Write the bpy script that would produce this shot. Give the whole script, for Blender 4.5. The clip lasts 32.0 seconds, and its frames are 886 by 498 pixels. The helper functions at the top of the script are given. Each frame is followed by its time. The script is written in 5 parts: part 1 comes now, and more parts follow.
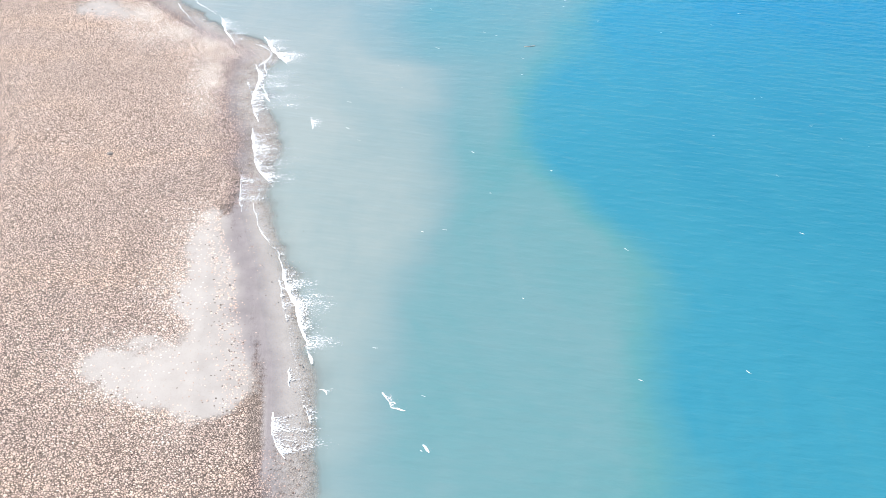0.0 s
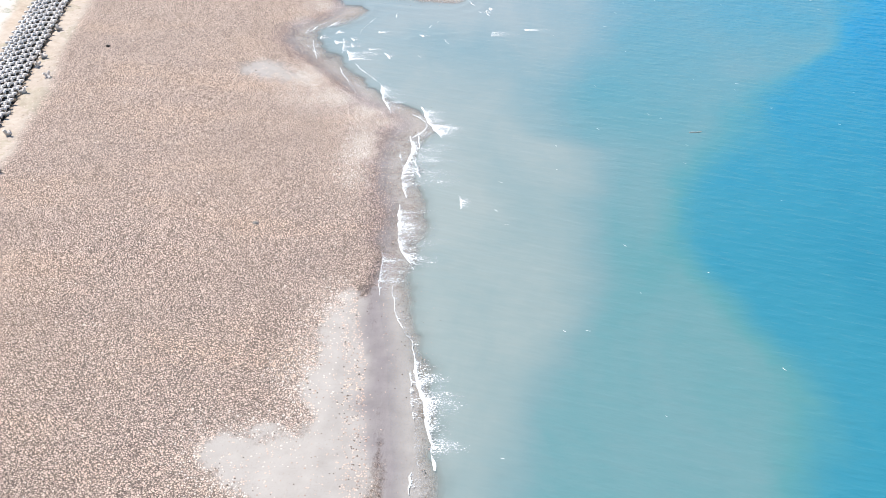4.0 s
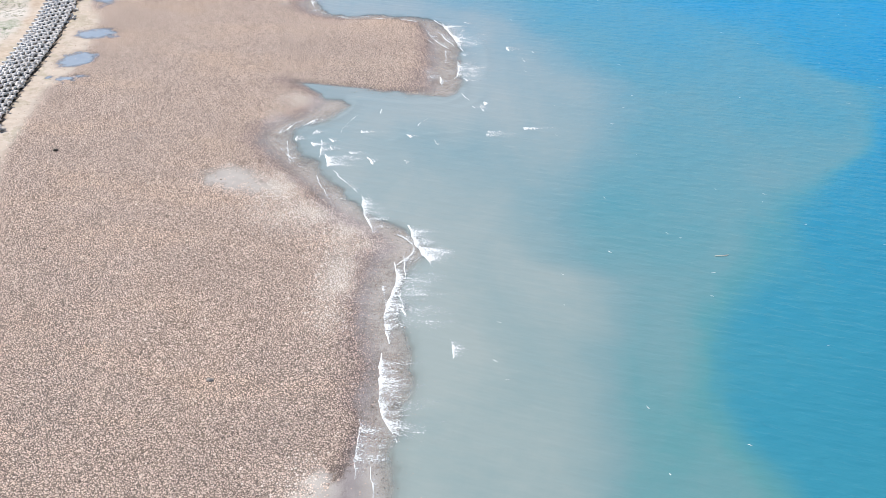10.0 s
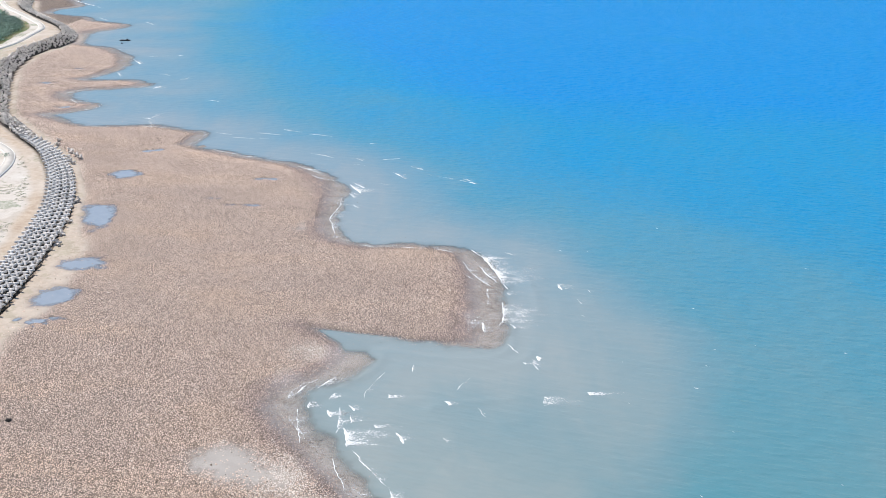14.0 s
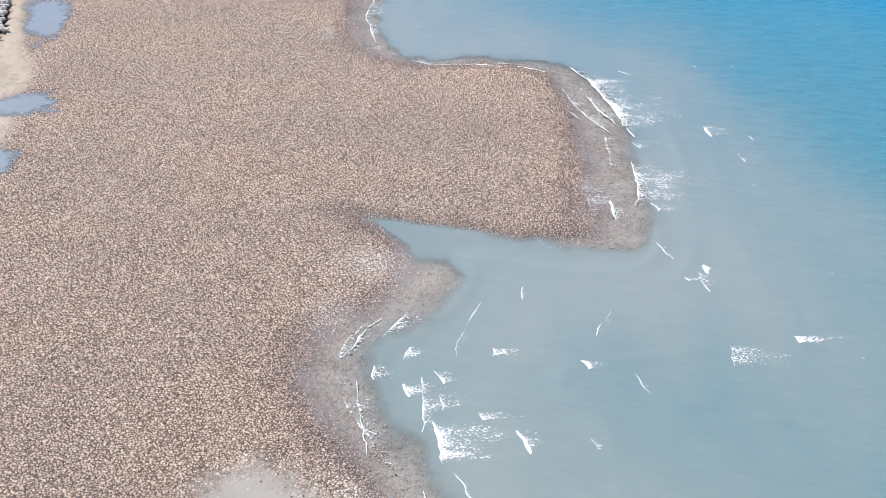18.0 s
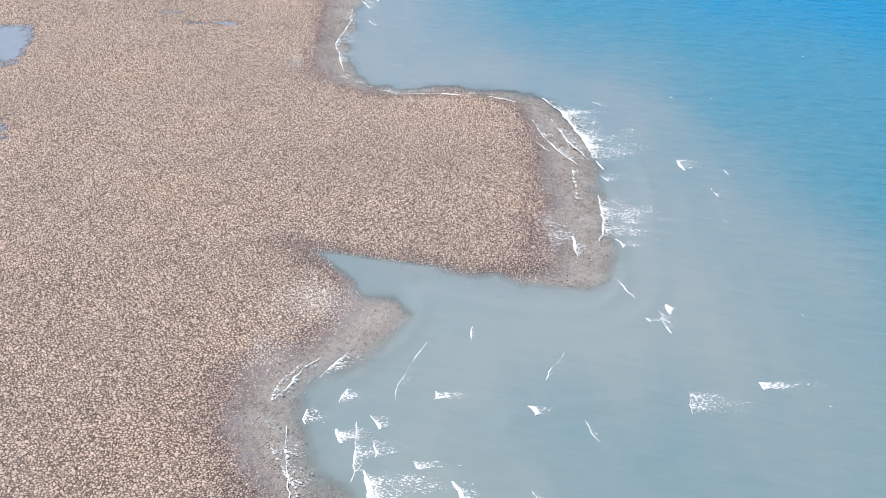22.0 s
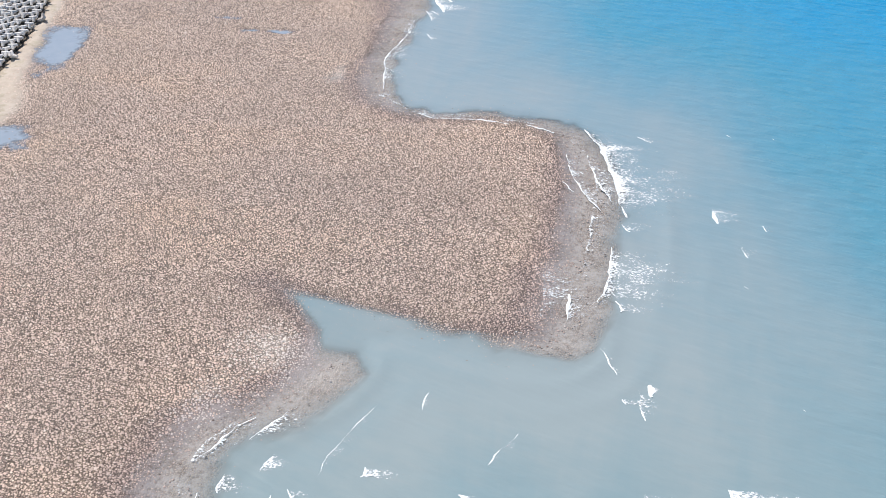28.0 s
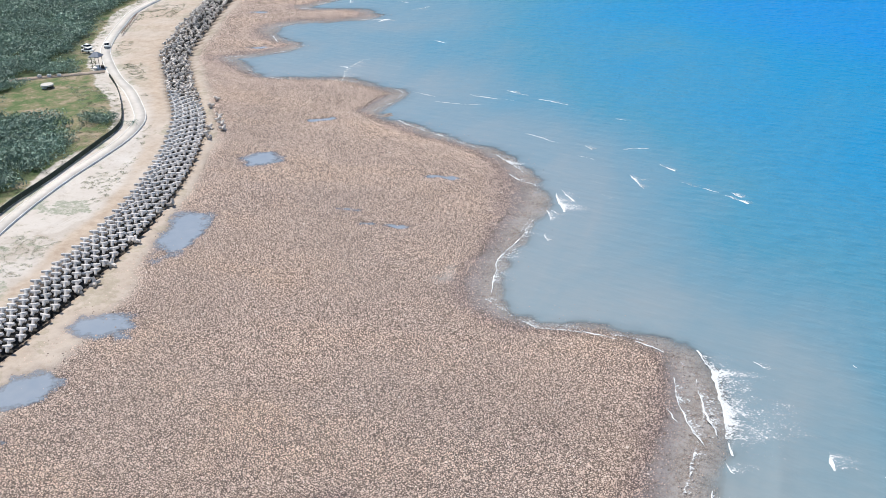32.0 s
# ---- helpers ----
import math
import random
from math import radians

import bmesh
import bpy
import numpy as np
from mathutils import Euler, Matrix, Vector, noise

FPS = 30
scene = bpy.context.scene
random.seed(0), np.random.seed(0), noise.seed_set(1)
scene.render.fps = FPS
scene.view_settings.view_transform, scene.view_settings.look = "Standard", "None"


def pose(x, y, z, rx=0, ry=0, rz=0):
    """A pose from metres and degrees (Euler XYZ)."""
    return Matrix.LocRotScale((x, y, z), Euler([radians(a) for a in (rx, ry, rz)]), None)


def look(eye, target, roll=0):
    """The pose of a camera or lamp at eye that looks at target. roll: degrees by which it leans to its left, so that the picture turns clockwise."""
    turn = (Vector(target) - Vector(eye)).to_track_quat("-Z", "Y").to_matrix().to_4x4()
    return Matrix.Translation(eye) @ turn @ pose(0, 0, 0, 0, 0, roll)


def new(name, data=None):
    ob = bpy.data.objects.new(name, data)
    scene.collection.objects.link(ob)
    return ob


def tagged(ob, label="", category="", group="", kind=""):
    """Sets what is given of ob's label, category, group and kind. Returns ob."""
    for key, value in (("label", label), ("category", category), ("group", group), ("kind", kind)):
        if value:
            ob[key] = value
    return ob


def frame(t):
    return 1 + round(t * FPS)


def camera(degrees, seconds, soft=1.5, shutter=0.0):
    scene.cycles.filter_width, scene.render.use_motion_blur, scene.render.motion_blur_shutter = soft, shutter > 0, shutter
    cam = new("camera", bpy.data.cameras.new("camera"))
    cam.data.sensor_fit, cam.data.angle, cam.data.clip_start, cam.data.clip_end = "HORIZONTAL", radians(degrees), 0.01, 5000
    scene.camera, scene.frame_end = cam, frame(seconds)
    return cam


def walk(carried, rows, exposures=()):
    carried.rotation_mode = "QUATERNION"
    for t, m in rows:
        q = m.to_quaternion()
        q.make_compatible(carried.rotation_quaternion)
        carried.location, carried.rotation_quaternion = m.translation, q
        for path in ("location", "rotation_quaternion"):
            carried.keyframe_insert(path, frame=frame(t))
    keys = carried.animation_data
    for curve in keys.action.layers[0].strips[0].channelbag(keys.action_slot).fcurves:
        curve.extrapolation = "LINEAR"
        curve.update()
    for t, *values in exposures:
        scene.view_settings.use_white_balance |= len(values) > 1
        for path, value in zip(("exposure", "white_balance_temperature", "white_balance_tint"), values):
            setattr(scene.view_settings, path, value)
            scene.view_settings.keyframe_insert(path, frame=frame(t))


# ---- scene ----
cam = camera(42.81, 32.0, soft=0.35)

PATH = [
    (0, (11.20, -46.07, 106.07), (21.16, 36.16, 50.04), 1.89),
    (0.5, (11.92, -45.44, 105.75), (19.05, 38.71, 52.19), 1.55),
    (1, (12.35, -44.58, 105.93), (17.57, 39.62, 52.24), 1.35),
    (1.5, (13.02, -44.06, 106.95), (16.38, 40.10, 53.05), 1.31),
    (2, (13.60, -42.97, 107.89), (14.79, 41.09, 53.73), 1.20),
    (2.5, (14.05, -41.30, 108.53), (13.22, 42.61, 54.14), 1.09),
    (3, (14.25, -39.45, 108.86), (12.25, 44.37, 54.37), 0.96),
    (3.5, (14.30, -36.96, 108.75), (11.34, 46.79, 54.18), 0.77),
    (4, (13.95, -34.30, 108.43), (10.09, 50.36, 55.35), 0.95),
    (4.5, (12.99, -31.68, 108.01), (8.46, 54.44, 57.39), 1.43),
    (6.5, (13.72, -19.18, 107.42), (6.32, 67.51, 58.11), 0.86),
    (7, (14.12, -17.00, 108.82), (7.71, 69.52, 59.09), 0.95),
    (7.5, (14.11, -14.43, 109.22), (8.71, 72.09, 59.37), 0.96),
    (8, (14.02, -11.67, 108.86), (9.43, 74.98, 59.14), 0.99),
    (8.5, (13.50, -8.10, 108.21), (9.51, 78.59, 58.53), 0.97),
    (9, (13.21, -4.79, 107.75), (9.64, 81.96, 58.15), 1.05),
    (9.5, (12.91, -1.43, 107.02), (9.42, 85.43, 57.59), 1.01),
    (10, (12.54, 1.92, 106.29), (9.19, 88.86, 57.00), 1.02),
    (10.5, (12.37, 5.52, 105.91), (9.06, 92.64, 56.91), 0.98),
    (11, (13.40, 8.82, 105.74), (9.62, 98.04, 60.71), 0.79),
    (11.5, (14.46, 10.79, 106.03), (10.30, 102.99, 67.54), 0.64),
    (12, (15.13, 13.18, 106.32), (10.76, 106.99, 71.99), 0.56),
    (12.5, (15.23, 16.78, 105.31), (10.62, 111.16, 72.56), 0.45),
    (13, (13.79, 23.89, 103.10), (8.66, 118.28, 70.48), 0.56),
    (13.5, (9.60, 37.97, 101.20), (4.38, 132.13, 67.93), 0.87),
    (15.5, (-11.75, 96.73, 91.91), (-17.36, 188.27, 52.05), 1.88),
    (16, (-14.83, 113.80, 91.49), (-19.98, 201.19, 43.15), 1.13),
    (16.5, (-16.84, 126.69, 90.36), (-20.99, 210.63, 36.18), 0.91),
    (17, (-17.21, 132.74, 89.33), (-21.34, 215.21, 32.93), 0.82),
    (17.5, (-16.91, 134.22, 88.88), (-21.28, 216.74, 32.56), 0.62),
    (18, (-16.98, 134.64, 88.22), (-21.33, 217.49, 32.37), 0.58),
    (18.5, (-17.12, 135.24, 87.27), (-21.28, 218.47, 31.99), 0.67),
    (19, (-17.08, 136.06, 86.30), (-20.91, 219.69, 31.60), 0.75),
    (19.5, (-16.14, 136.46, 85.40), (-19.90, 220.45, 31.26), 0.78),
    (20, (-14.97, 137.00, 84.70), (-18.67, 221.31, 31.05), 0.76),
    (20.5, (-13.43, 138.05, 84.00), (-17.11, 222.58, 30.71), 0.72),
    (21, (-11.90, 138.94, 83.41), (-15.73, 223.71, 30.50), 0.66),
    (21.5, (-10.43, 140.30, 83.34), (-14.90, 225.03, 30.42), 0.73),
    (22, (-8.86, 141.99, 83.93), (-14.54, 226.43, 30.67), 0.71),
    (22.5, (-7.26, 144.10, 84.88), (-14.78, 228.06, 31.09), 0.73),
    (23, (-5.80, 145.96, 85.07), (-15.63, 229.56, 31.09), 0.56),
    (23.5, (-4.37, 147.75, 84.50), (-16.70, 231.11, 30.65), 0.23),
    (24, (-2.91, 149.50, 83.60), (-17.21, 232.68, 29.97), -0.01),
    (24.5, (-1.32, 151.01, 83.69), (-16.92, 233.94, 30.03), -0.19),
    (25, (0.42, 152.46, 83.95), (-15.89, 235.16, 30.15), -0.30),
    (25.5, (2.34, 153.82, 84.32), (-14.11, 236.37, 30.34), -0.36),
    (26, (4.76, 154.92, 85.05), (-11.60, 237.33, 30.82), -0.24),
    (26.5, (7.84, 155.91, 85.99), (-8.78, 237.96, 31.28), -0.42),
    (28.5, (15.89, 161.89, 84.96), (-7.57, 242.40, 30.48), -1.57),
    (29, (17.70, 163.01, 84.05), (-8.94, 242.92, 30.16), -1.72),
    (29.5, (18.79, 164.24, 83.03), (-10.37, 243.75, 29.86), -1.91),
    (30, (18.68, 165.92, 82.40), (-12.04, 245.13, 29.65), -1.92),
    (30.5, (18.87, 167.78, 82.95), (-13.31, 247.20, 31.40), -1.87),
    (31, (19.27, 169.62, 84.39), (-14.53, 250.66, 36.54), -1.88),
    (31.5, (19.73, 171.35, 86.49), (-15.38, 254.15, 42.76), -2.06),
    (32, (20.05, 173.02, 89.10), (-15.65, 256.40, 47.00), -2.53),
]
EXPOSURES = [(0.0, 0.58), (1.5, 0.55), (4.0, 0.43), (7.0, 0.29), (10.0, 0.22), (13.0, 0.10), (16.0, 0.10), (21.0, 0.09), (26.0, 0.13), (29.0, 0.17), (31.0, 0.13), (32.0, 0.03)]
walk(cam, [(t, look(eye, target, roll)) for t, eye, target, roll in PATH], EXPOSURES)

# ---- light: clear midday, sun high over the coast ahead ----
SUN_AZ, SUN_EL = radians(-60), radians(56)      # clockwise from +y
world = bpy.data.worlds.new("sky")
scene.world = world
world.use_nodes = True
wn = world.node_tree.nodes
sky = wn.new("ShaderNodeTexSky")
sky.sky_type, sky.sun_disc = "NISHITA", False
sky.sun_elevation, sky.sun_rotation = SUN_EL, SUN_AZ
sky.air_density, sky.dust_density, sky.ozone_density = 1.0, 0.12, 2.0
wn["Background"].inputs[1].default_value = 0.12
world.node_tree.links.new(sky.outputs[0], wn["Background"].inputs[0])
sun = new("sun", bpy.data.lights.new("sun", "SUN"))
sun.data.energy, sun.data.angle, sun.data.color = 5.2, radians(0.53), (1.0, 0.95, 0.88)
toward = Vector((math.sin(SUN_AZ) * math.cos(SUN_EL), math.cos(SUN_AZ) * math.cos(SUN_EL), math.sin(SUN_EL)))
sun.matrix_world = look(toward * 300, (0, 0, 0))


# ---- materials ----
class Shader:
    """A node material under construction."""

    def __init__(self, name, rough=0.8, spec=0.3, metal=0.0):
        self.mat = bpy.data.materials.new(name)
        self.mat.use_nodes = True
        self.tree = self.mat.node_tree
        self.bsdf = self.tree.nodes["Principled BSDF"]
        self.bsdf.inputs["Roughness"].default_value = rough
        self.bsdf.inputs["Specular IOR Level"].default_value = spec
        self.bsdf.inputs["Metallic"].default_value = metal
        self.where = self.node("ShaderNodeNewGeometry").outputs["Position"]

    def node(self, kind, **values):
        n = self.tree.nodes.new(kind)
        for key, value in values.items():
            setattr(n, key, value)
        return n

    def link(self, a, b):
        self.tree.links.new(a, b)

    def put(self, socket, value):
        if isinstance(value, bpy.types.NodeSocket):
            self.link(value, socket)
        else:
            socket.default_value = value

    def noise(self, scale, detail=4.0, rough=0.55, stretch=None, warp=0.0):
        n = self.node("ShaderNodeTexNoise")
        n.inputs["Scale"].default_value = scale
        n.inputs["Detail"].default_value = detail
        n.inputs["Roughness"].default_value = rough
        n.inputs["Distortion"].default_value = warp
        vec = self.where
        if stretch:
            m = self.node("ShaderNodeMapping", vector_type="TEXTURE")
            m.inputs["Rotation"].default_value = (0, 0, radians(stretch[1]))
            m.inputs["Scale"].default_value = tuple(1 / k for k in stretch[0])
            self.link(vec, m.inputs[0])
            vec = m.outputs[0]
        self.link(vec, n.inputs["Vector"])
        return n.outputs["Fac"]

    def cells(self, scale, feature="F1", out="Distance"):
        n = self.node("ShaderNodeTexVoronoi", feature=feature)
        n.inputs["Scale"].default_value = scale
        self.link(self.where, n.inputs["Vector"])
        return n.outputs[out]

    def attr(self, name, out="Fac"):
        return self.node("ShaderNodeAttribute", attribute_name=name).outputs[out]

    def ramp(self, fac, *stops):
        n = self.node("ShaderNodeValToRGB")
        e = n.color_ramp.elements
        while len(e) < len(stops):
            e.new(0.5)
        for el, (p, c) in zip(e, stops):
            el.position = p
            el.color = (*c, 1) if isinstance(c, tuple) else (c, c, c, 1)
        self.link(fac, n.inputs[0])
        return n.outputs[0]

    def mix(self, fac, a, b, how="MIX"):
        n = self.node("ShaderNodeMix", data_type="RGBA", blend_type=how)
        self.put(n.inputs[0], fac)
        for socket, value in ((n.inputs[6], a), (n.inputs[7], b)):
            self.put(socket, (*value, 1) if isinstance(value, tuple) else value)
        return n.outputs[2]

    def calc(self, op, a, b=0.0, clamp=False):
        n = self.node("ShaderNodeMath", operation=op, use_clamp=clamp)
        self.put(n.inputs[0], a)
        self.put(n.inputs[1], b)
        return n.outputs[0]

    def colour(self, value):
        self.put(self.bsdf.inputs["Base Color"], (*value, 1) if isinstance(value, tuple) else value)
        return self

    def bump(self, height, far=0.1, strength=1.0):
        n = self.node("ShaderNodeBump")
        n.inputs["Distance"].default_value = far
        n.inputs["Strength"].default_value = strength
        self.link(height, n.inputs["Height"])
        self.link(n.outputs[0], self.bsdf.inputs["Normal"])
        return self


def plain(name, colour, rough=0.7, spec=0.3, metal=0.0, grain=6.0, vary=0.18, far=0.01):
    """Paint, concrete, metal and the like: a base colour with stains and grain."""
    s = Shader(name, rough, spec, metal)
    dark = tuple(c * (1 - vary) for c in colour)
    light = tuple(min(1, c * (1 + vary)) for c in colour)
    big = s.ramp(s.noise(grain * 0.12, 3), (0.3, dark), (0.7, light))
    fine = s.ramp(s.noise(grain, 6), (0.3, 1 - vary), (0.75, 1.0))
    s.colour(s.mix(1.0, big, fine, "MULTIPLY"))
    s.bump(s.noise(grain * 3, 5), far, 0.6)
    return s.mat


def ground_material():
    s = Shader("shore", 0.9, 0.2)
    # cobble bed: between the loose stones
    tone = s.ramp(s.noise(0.035, 5, 0.6, ((1, 0.45, 1), 0)), (0.32, (0.40, 0.328, 0.288)), (0.5, (0.43, 0.342, 0.29)), (0.68, (0.45, 0.345, 0.275)))
    speck = s.ramp(s.cells(3.7, "F1", "Color"), (0.0, 0.45), (0.5, 0.95), (1.0, 1.45))
    # crevice shade painted into the bed: cells darken towards their edges
    gap_shade = s.ramp(s.cells(3.7, "DISTANCE_TO_EDGE"), (0.0, 0.15), (0.23, 0.84))
    bed = s.mix(1.0, s.mix(0.75, tone, speck, "MULTIPLY"), gap_shade, "MULTIPLY")
    # grey sand and silt
    silt = s.ramp(s.noise(0.25, 6, 0.6), (0.3, (0.325, 0.300, 0.278)), (0.7, (0.385, 0.358, 0.334)))
    silt = s.mix(s.ramp(s.noise(3.0, 4), (0.60, 0.0), (0.72, 0.5)), silt, (0.27, 0.22, 0.19))
    col = s.mix(s.ramp(s.calc("ADD", s.attr("sand"), s.calc("MULTIPLY", s.calc("SUBTRACT", s.noise(1.4, 7, 0.7), 0.5), 1.3)), (0.28, 0.0), (0.72, 1.0)), bed, silt)
    # warm dry sand of the terrace
    dry = s.ramp(s.noise(0.09, 6, 0.62), (0.3, (0.42, 0.365, 0.31)), (0.48, (0.51, 0.465, 0.42)), (0.7, (0.575, 0.54, 0.50)))
    dry = s.mix(s.ramp(s.noise(0.6, 6, 0.65), (0.52, 0.0), (0.66, 0.65)), dry, (0.37, 0.32, 0.25))
    dry = s.mix(s.ramp(s.noise(0.05, 7, 0.7, None, 1.2), (0.50, 0.0), (0.54, 0.45)), dry, (0.60, 0.555, 0.505))
    dry = s.mix(s.ramp(s.noise(2.2, 6, 0.7), (0.60, 0.0), (0.68, 0.5)), dry, (0.25, 0.22, 0.17))
    grass = s.ramp(s.calc("MULTIPLY", s.ramp(s.noise(0.075, 5, 0.6), (0.50, 0.0), (0.58, 1.0)), s.noise(1.2, 6, 0.7)), (0.34, 0.0), (0.56, 0.85))
    dry = s.mix(grass, dry, (0.25, 0.275, 0.205))
    col = s.mix(s.attr("terrace"), col, dry)
    col = s.mix(s.attr("rim"), col, s.ramp(s.noise(0.5, 6, 0.65), (0.3, (0.36, 0.28, 0.215)), (0.7, (0.52, 0.43, 0.345))))
    # soil and turf
    turf = s.ramp(s.noise(0.13, 9, 0.82), (0.34, (0.055, 0.10, 0.04)), (0.45, (0.11, 0.155, 0.065)), (0.52, (0.20, 0.185, 0.105)), (0.60, (0.34, 0.275, 0.20)))
    edge = s.calc("ADD", s.attr("turf"), s.calc("MULTIPLY", s.calc("SUBTRACT", s.noise(0.35, 6, 0.7), 0.5), 0.9))
    col = s.mix(s.ramp(edge, (0.42, 0.0), (0.58, 1.0)), col, turf)
    col = s.mix(s.calc("MULTIPLY", s.attr("scrub"), 0.85), col, s.ramp(s.noise(0.5, 5), (0.3, (0.03, 0.055, 0.03)), (0.7, (0.09, 0.125, 0.06))))
    col = s.mix(s.calc("MULTIPLY", s.attr("pale"), 0.35), col, (0.58, 0.53, 0.48))
    # gaps of the wall: shade painted as near-black ground beneath the tetrapods
    col = s.mix(s.attr("shade_trench"), col, s.ramp(s.noise(1.5, 5), (0.3, (0.02, 0.019, 0.018)), (0.7, (0.05, 0.047, 0.044))))
    wet = s.calc("MULTIPLY", s.attr("wet"), s.ramp(s.noise(0.4, 5), (0.3, 0.7), (0.7, 1.0)))
    col = s.mix(wet, col, s.mix(1.0, col, (0.575, 0.55, 0.60), "MULTIPLY"))
    s.colour(col)
    s.put(s.bsdf.inputs["Roughness"], s.ramp(wet, (0.0, 0.92), (1.0, 0.62)))
    s.put(s.bsdf.inputs["Specular IOR Level"], s.ramp(wet, (0.0, 0.15), (1.0, 0.25)))
    bedness = s.calc("SUBTRACT", 1.0, s.calc("MAXIMUM", s.attr("terrace"), s.attr("sand")), True)
    high = s.calc("MULTIPLY", s.cells(3.7), s.calc("MULTIPLY", bedness, -1.0))
    s.bump(s.calc("ADD", high, s.calc("MULTIPLY", s.noise(1.2, 6), 0.35)), 0.25, 0.8)
    return s.mat


def stone_material():
    s = Shader("cobbles", 0.85, 0.25)
    pick = s.node("ShaderNodeNewGeometry").outputs["Random Per Island"]
    # stones differ at random; the darkest tenth also stands for shadows of larger ones
    kind = s.ramp(pick, (0.0, (0.10, 0.080, 0.070)), (0.09, (0.19, 0.148, 0.128)), (0.15, (0.40, 0.305, 0.260)), (0.3, (0.525, 0.418, 0.365)), (0.7, (0.615, 0.492, 0.424)), (0.95, (0.67, 0.538, 0.458)), (1.0, (0.72, 0.65, 0.59)))
    area = s.ramp(s.noise(0.05, 6, 0.65, ((0.45, 1.3, 1), 0)), (0.34, (0.88, 0.87, 0.87)), (0.5, (0.99, 0.98, 0.97)), (0.66, (1.07, 1.02, 0.95)))
    col = s.mix(1.0, kind, area, "MULTIPLY")
    col = s.mix(0.3, col, s.ramp(s.noise(6, 4), (0.3, 0.6), (0.7, 1.2)), "MULTIPLY")
    col = s.mix(s.attr("pale"), col, (0.66, 0.60, 0.55))
    wet = s.attr("wet")
    col = s.mix(wet, col, s.mix(1.0, col, (0.68, 0.645, 0.67), "MULTIPLY"))
    s.colour(col)
    s.put(s.bsdf.inputs["Roughness"], s.ramp(wet, (0.0, 0.9), (1.0, 0.4)))
    return s.mat


def water_material():
    s = Shader("sea_water", 0.2, 0.24)
    s.bsdf.inputs["IOR"].default_value = 1.33
    streak = s.calc("MULTIPLY", s.calc("SUBTRACT", s.noise(0.05, 6, 0.62, ((1.0, 0.35, 1), 0), 0.6), 0.5), 0.30)
    fine = s.calc("MULTIPLY", s.calc("SUBTRACT", s.noise(0.35, 5, 0.6, ((0.5, 1.6, 1), -14)), 0.5), 0.10)
    mud = s.calc("ADD", s.calc("ADD", s.attr("silt"), streak), fine)
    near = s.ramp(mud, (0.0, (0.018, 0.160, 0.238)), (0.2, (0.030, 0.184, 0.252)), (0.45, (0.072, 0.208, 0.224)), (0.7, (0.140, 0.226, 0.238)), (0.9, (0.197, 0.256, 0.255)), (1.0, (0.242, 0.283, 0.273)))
    # far water: clearer blue, with the sky's reflection tinted into the base colour
    sky_tinted = s.ramp(mud, (0.0, (0.001, 0.205, 0.520)), (0.3, (0.010, 0.218, 0.44)), (0.6, (0.062, 0.230, 0.350)), (0.85, (0.160, 0.256, 0.325)), (1.0, (0.226, 0.280, 0.322)))
    s.colour(s.mix(s.attr("open"), near, sky_tinted))
    s.put(s.bsdf.inputs["Specular IOR Level"], s.ramp(s.attr("open"), (0.0, 0.24), (1.0, 0.07)))
    s.put(s.bsdf.inputs["Roughness"], s.ramp(s.attr("open"), (0.0, 0.32), (1.0, 0.38)))
    s.put(s.bsdf.inputs["Alpha"], s.ramp(s.attr("deep"), (0.0, 0.05), (0.4, 0.28), (0.72, 0.88), (1.0, 1.0)))
    swell = s.noise(0.22, 2, 0.5, ((0.35, 1.5, 1), -20), 0.1)
    chop = s.noise(0.42, 3, 0.45, ((0.5, 1.5, 1), -15), 0.2)
    s.bump(s.calc("ADD", s.calc("MULTIPLY", swell, 0.5), s.calc("MULTIPLY", s.calc("MULTIPLY", chop, 4.2), s.calc("ADD", 0.025, s.calc("MULTIPLY", s.calc("SUBTRACT", 1.0, s.attr("silt"), True), s.ramp(s.attr("open"), (0.0, 0.15), (0.5, 0.75), (1.0, 0.8)))))), 0.55, 0.9)
    return s.mat


def pool_material():
    s = Shader("pool_water", 0.06, 0.5)
    # reflected sky put into the base colour as pale blue
    s.colour(s.mix(s.noise(0.4, 4), (0.22, 0.265, 0.32), (0.32, 0.35, 0.385)))
    s.put(s.bsdf.inputs["Alpha"], s.ramp(s.calc("ADD", s.attr("deep"), s.calc("MULTIPLY", s.calc("SUBTRACT", s.noise(1.5, 5), 0.5), 0.8)), (0.0, 0.0), (0.12, 0.35), (0.5, 0.95)))
    s.bump(s.noise(3.0, 3), 0.02, 0.3)
    return s.mat


def foam_material(name, lace):
    s = Shader(name, 0.7, 0.3)
    s.colour(s.mix(s.noise(2.0, 3), (0.66, 0.69, 0.71), (0.80, 0.82, 0.83)))
    if lace:
        grain = s.calc("MULTIPLY", s.calc("SUBTRACT", s.noise(3.6, 3, 0.65, ((0.8, 1.1, 1), 0), 0.5), 0.5), 3.0)
        finger = s.calc("MULTIPLY", s.calc("SUBTRACT", s.noise(0.5, 3, 0.55, ((0.4, 1.5, 1), 4)), 0.5), 1.2)
        level = s.calc("SUBTRACT", s.calc("ADD", s.calc("ADD", grain, finger), s.attr("froth")), 0.47)
        s.put(s.bsdf.inputs["Alpha"], s.ramp(level, (0.0, 0.0), (0.12, 0.38), (0.42, 0.86)))
    s.bump(s.noise(4.0, 5), 0.1, 0.7)
    return s.mat


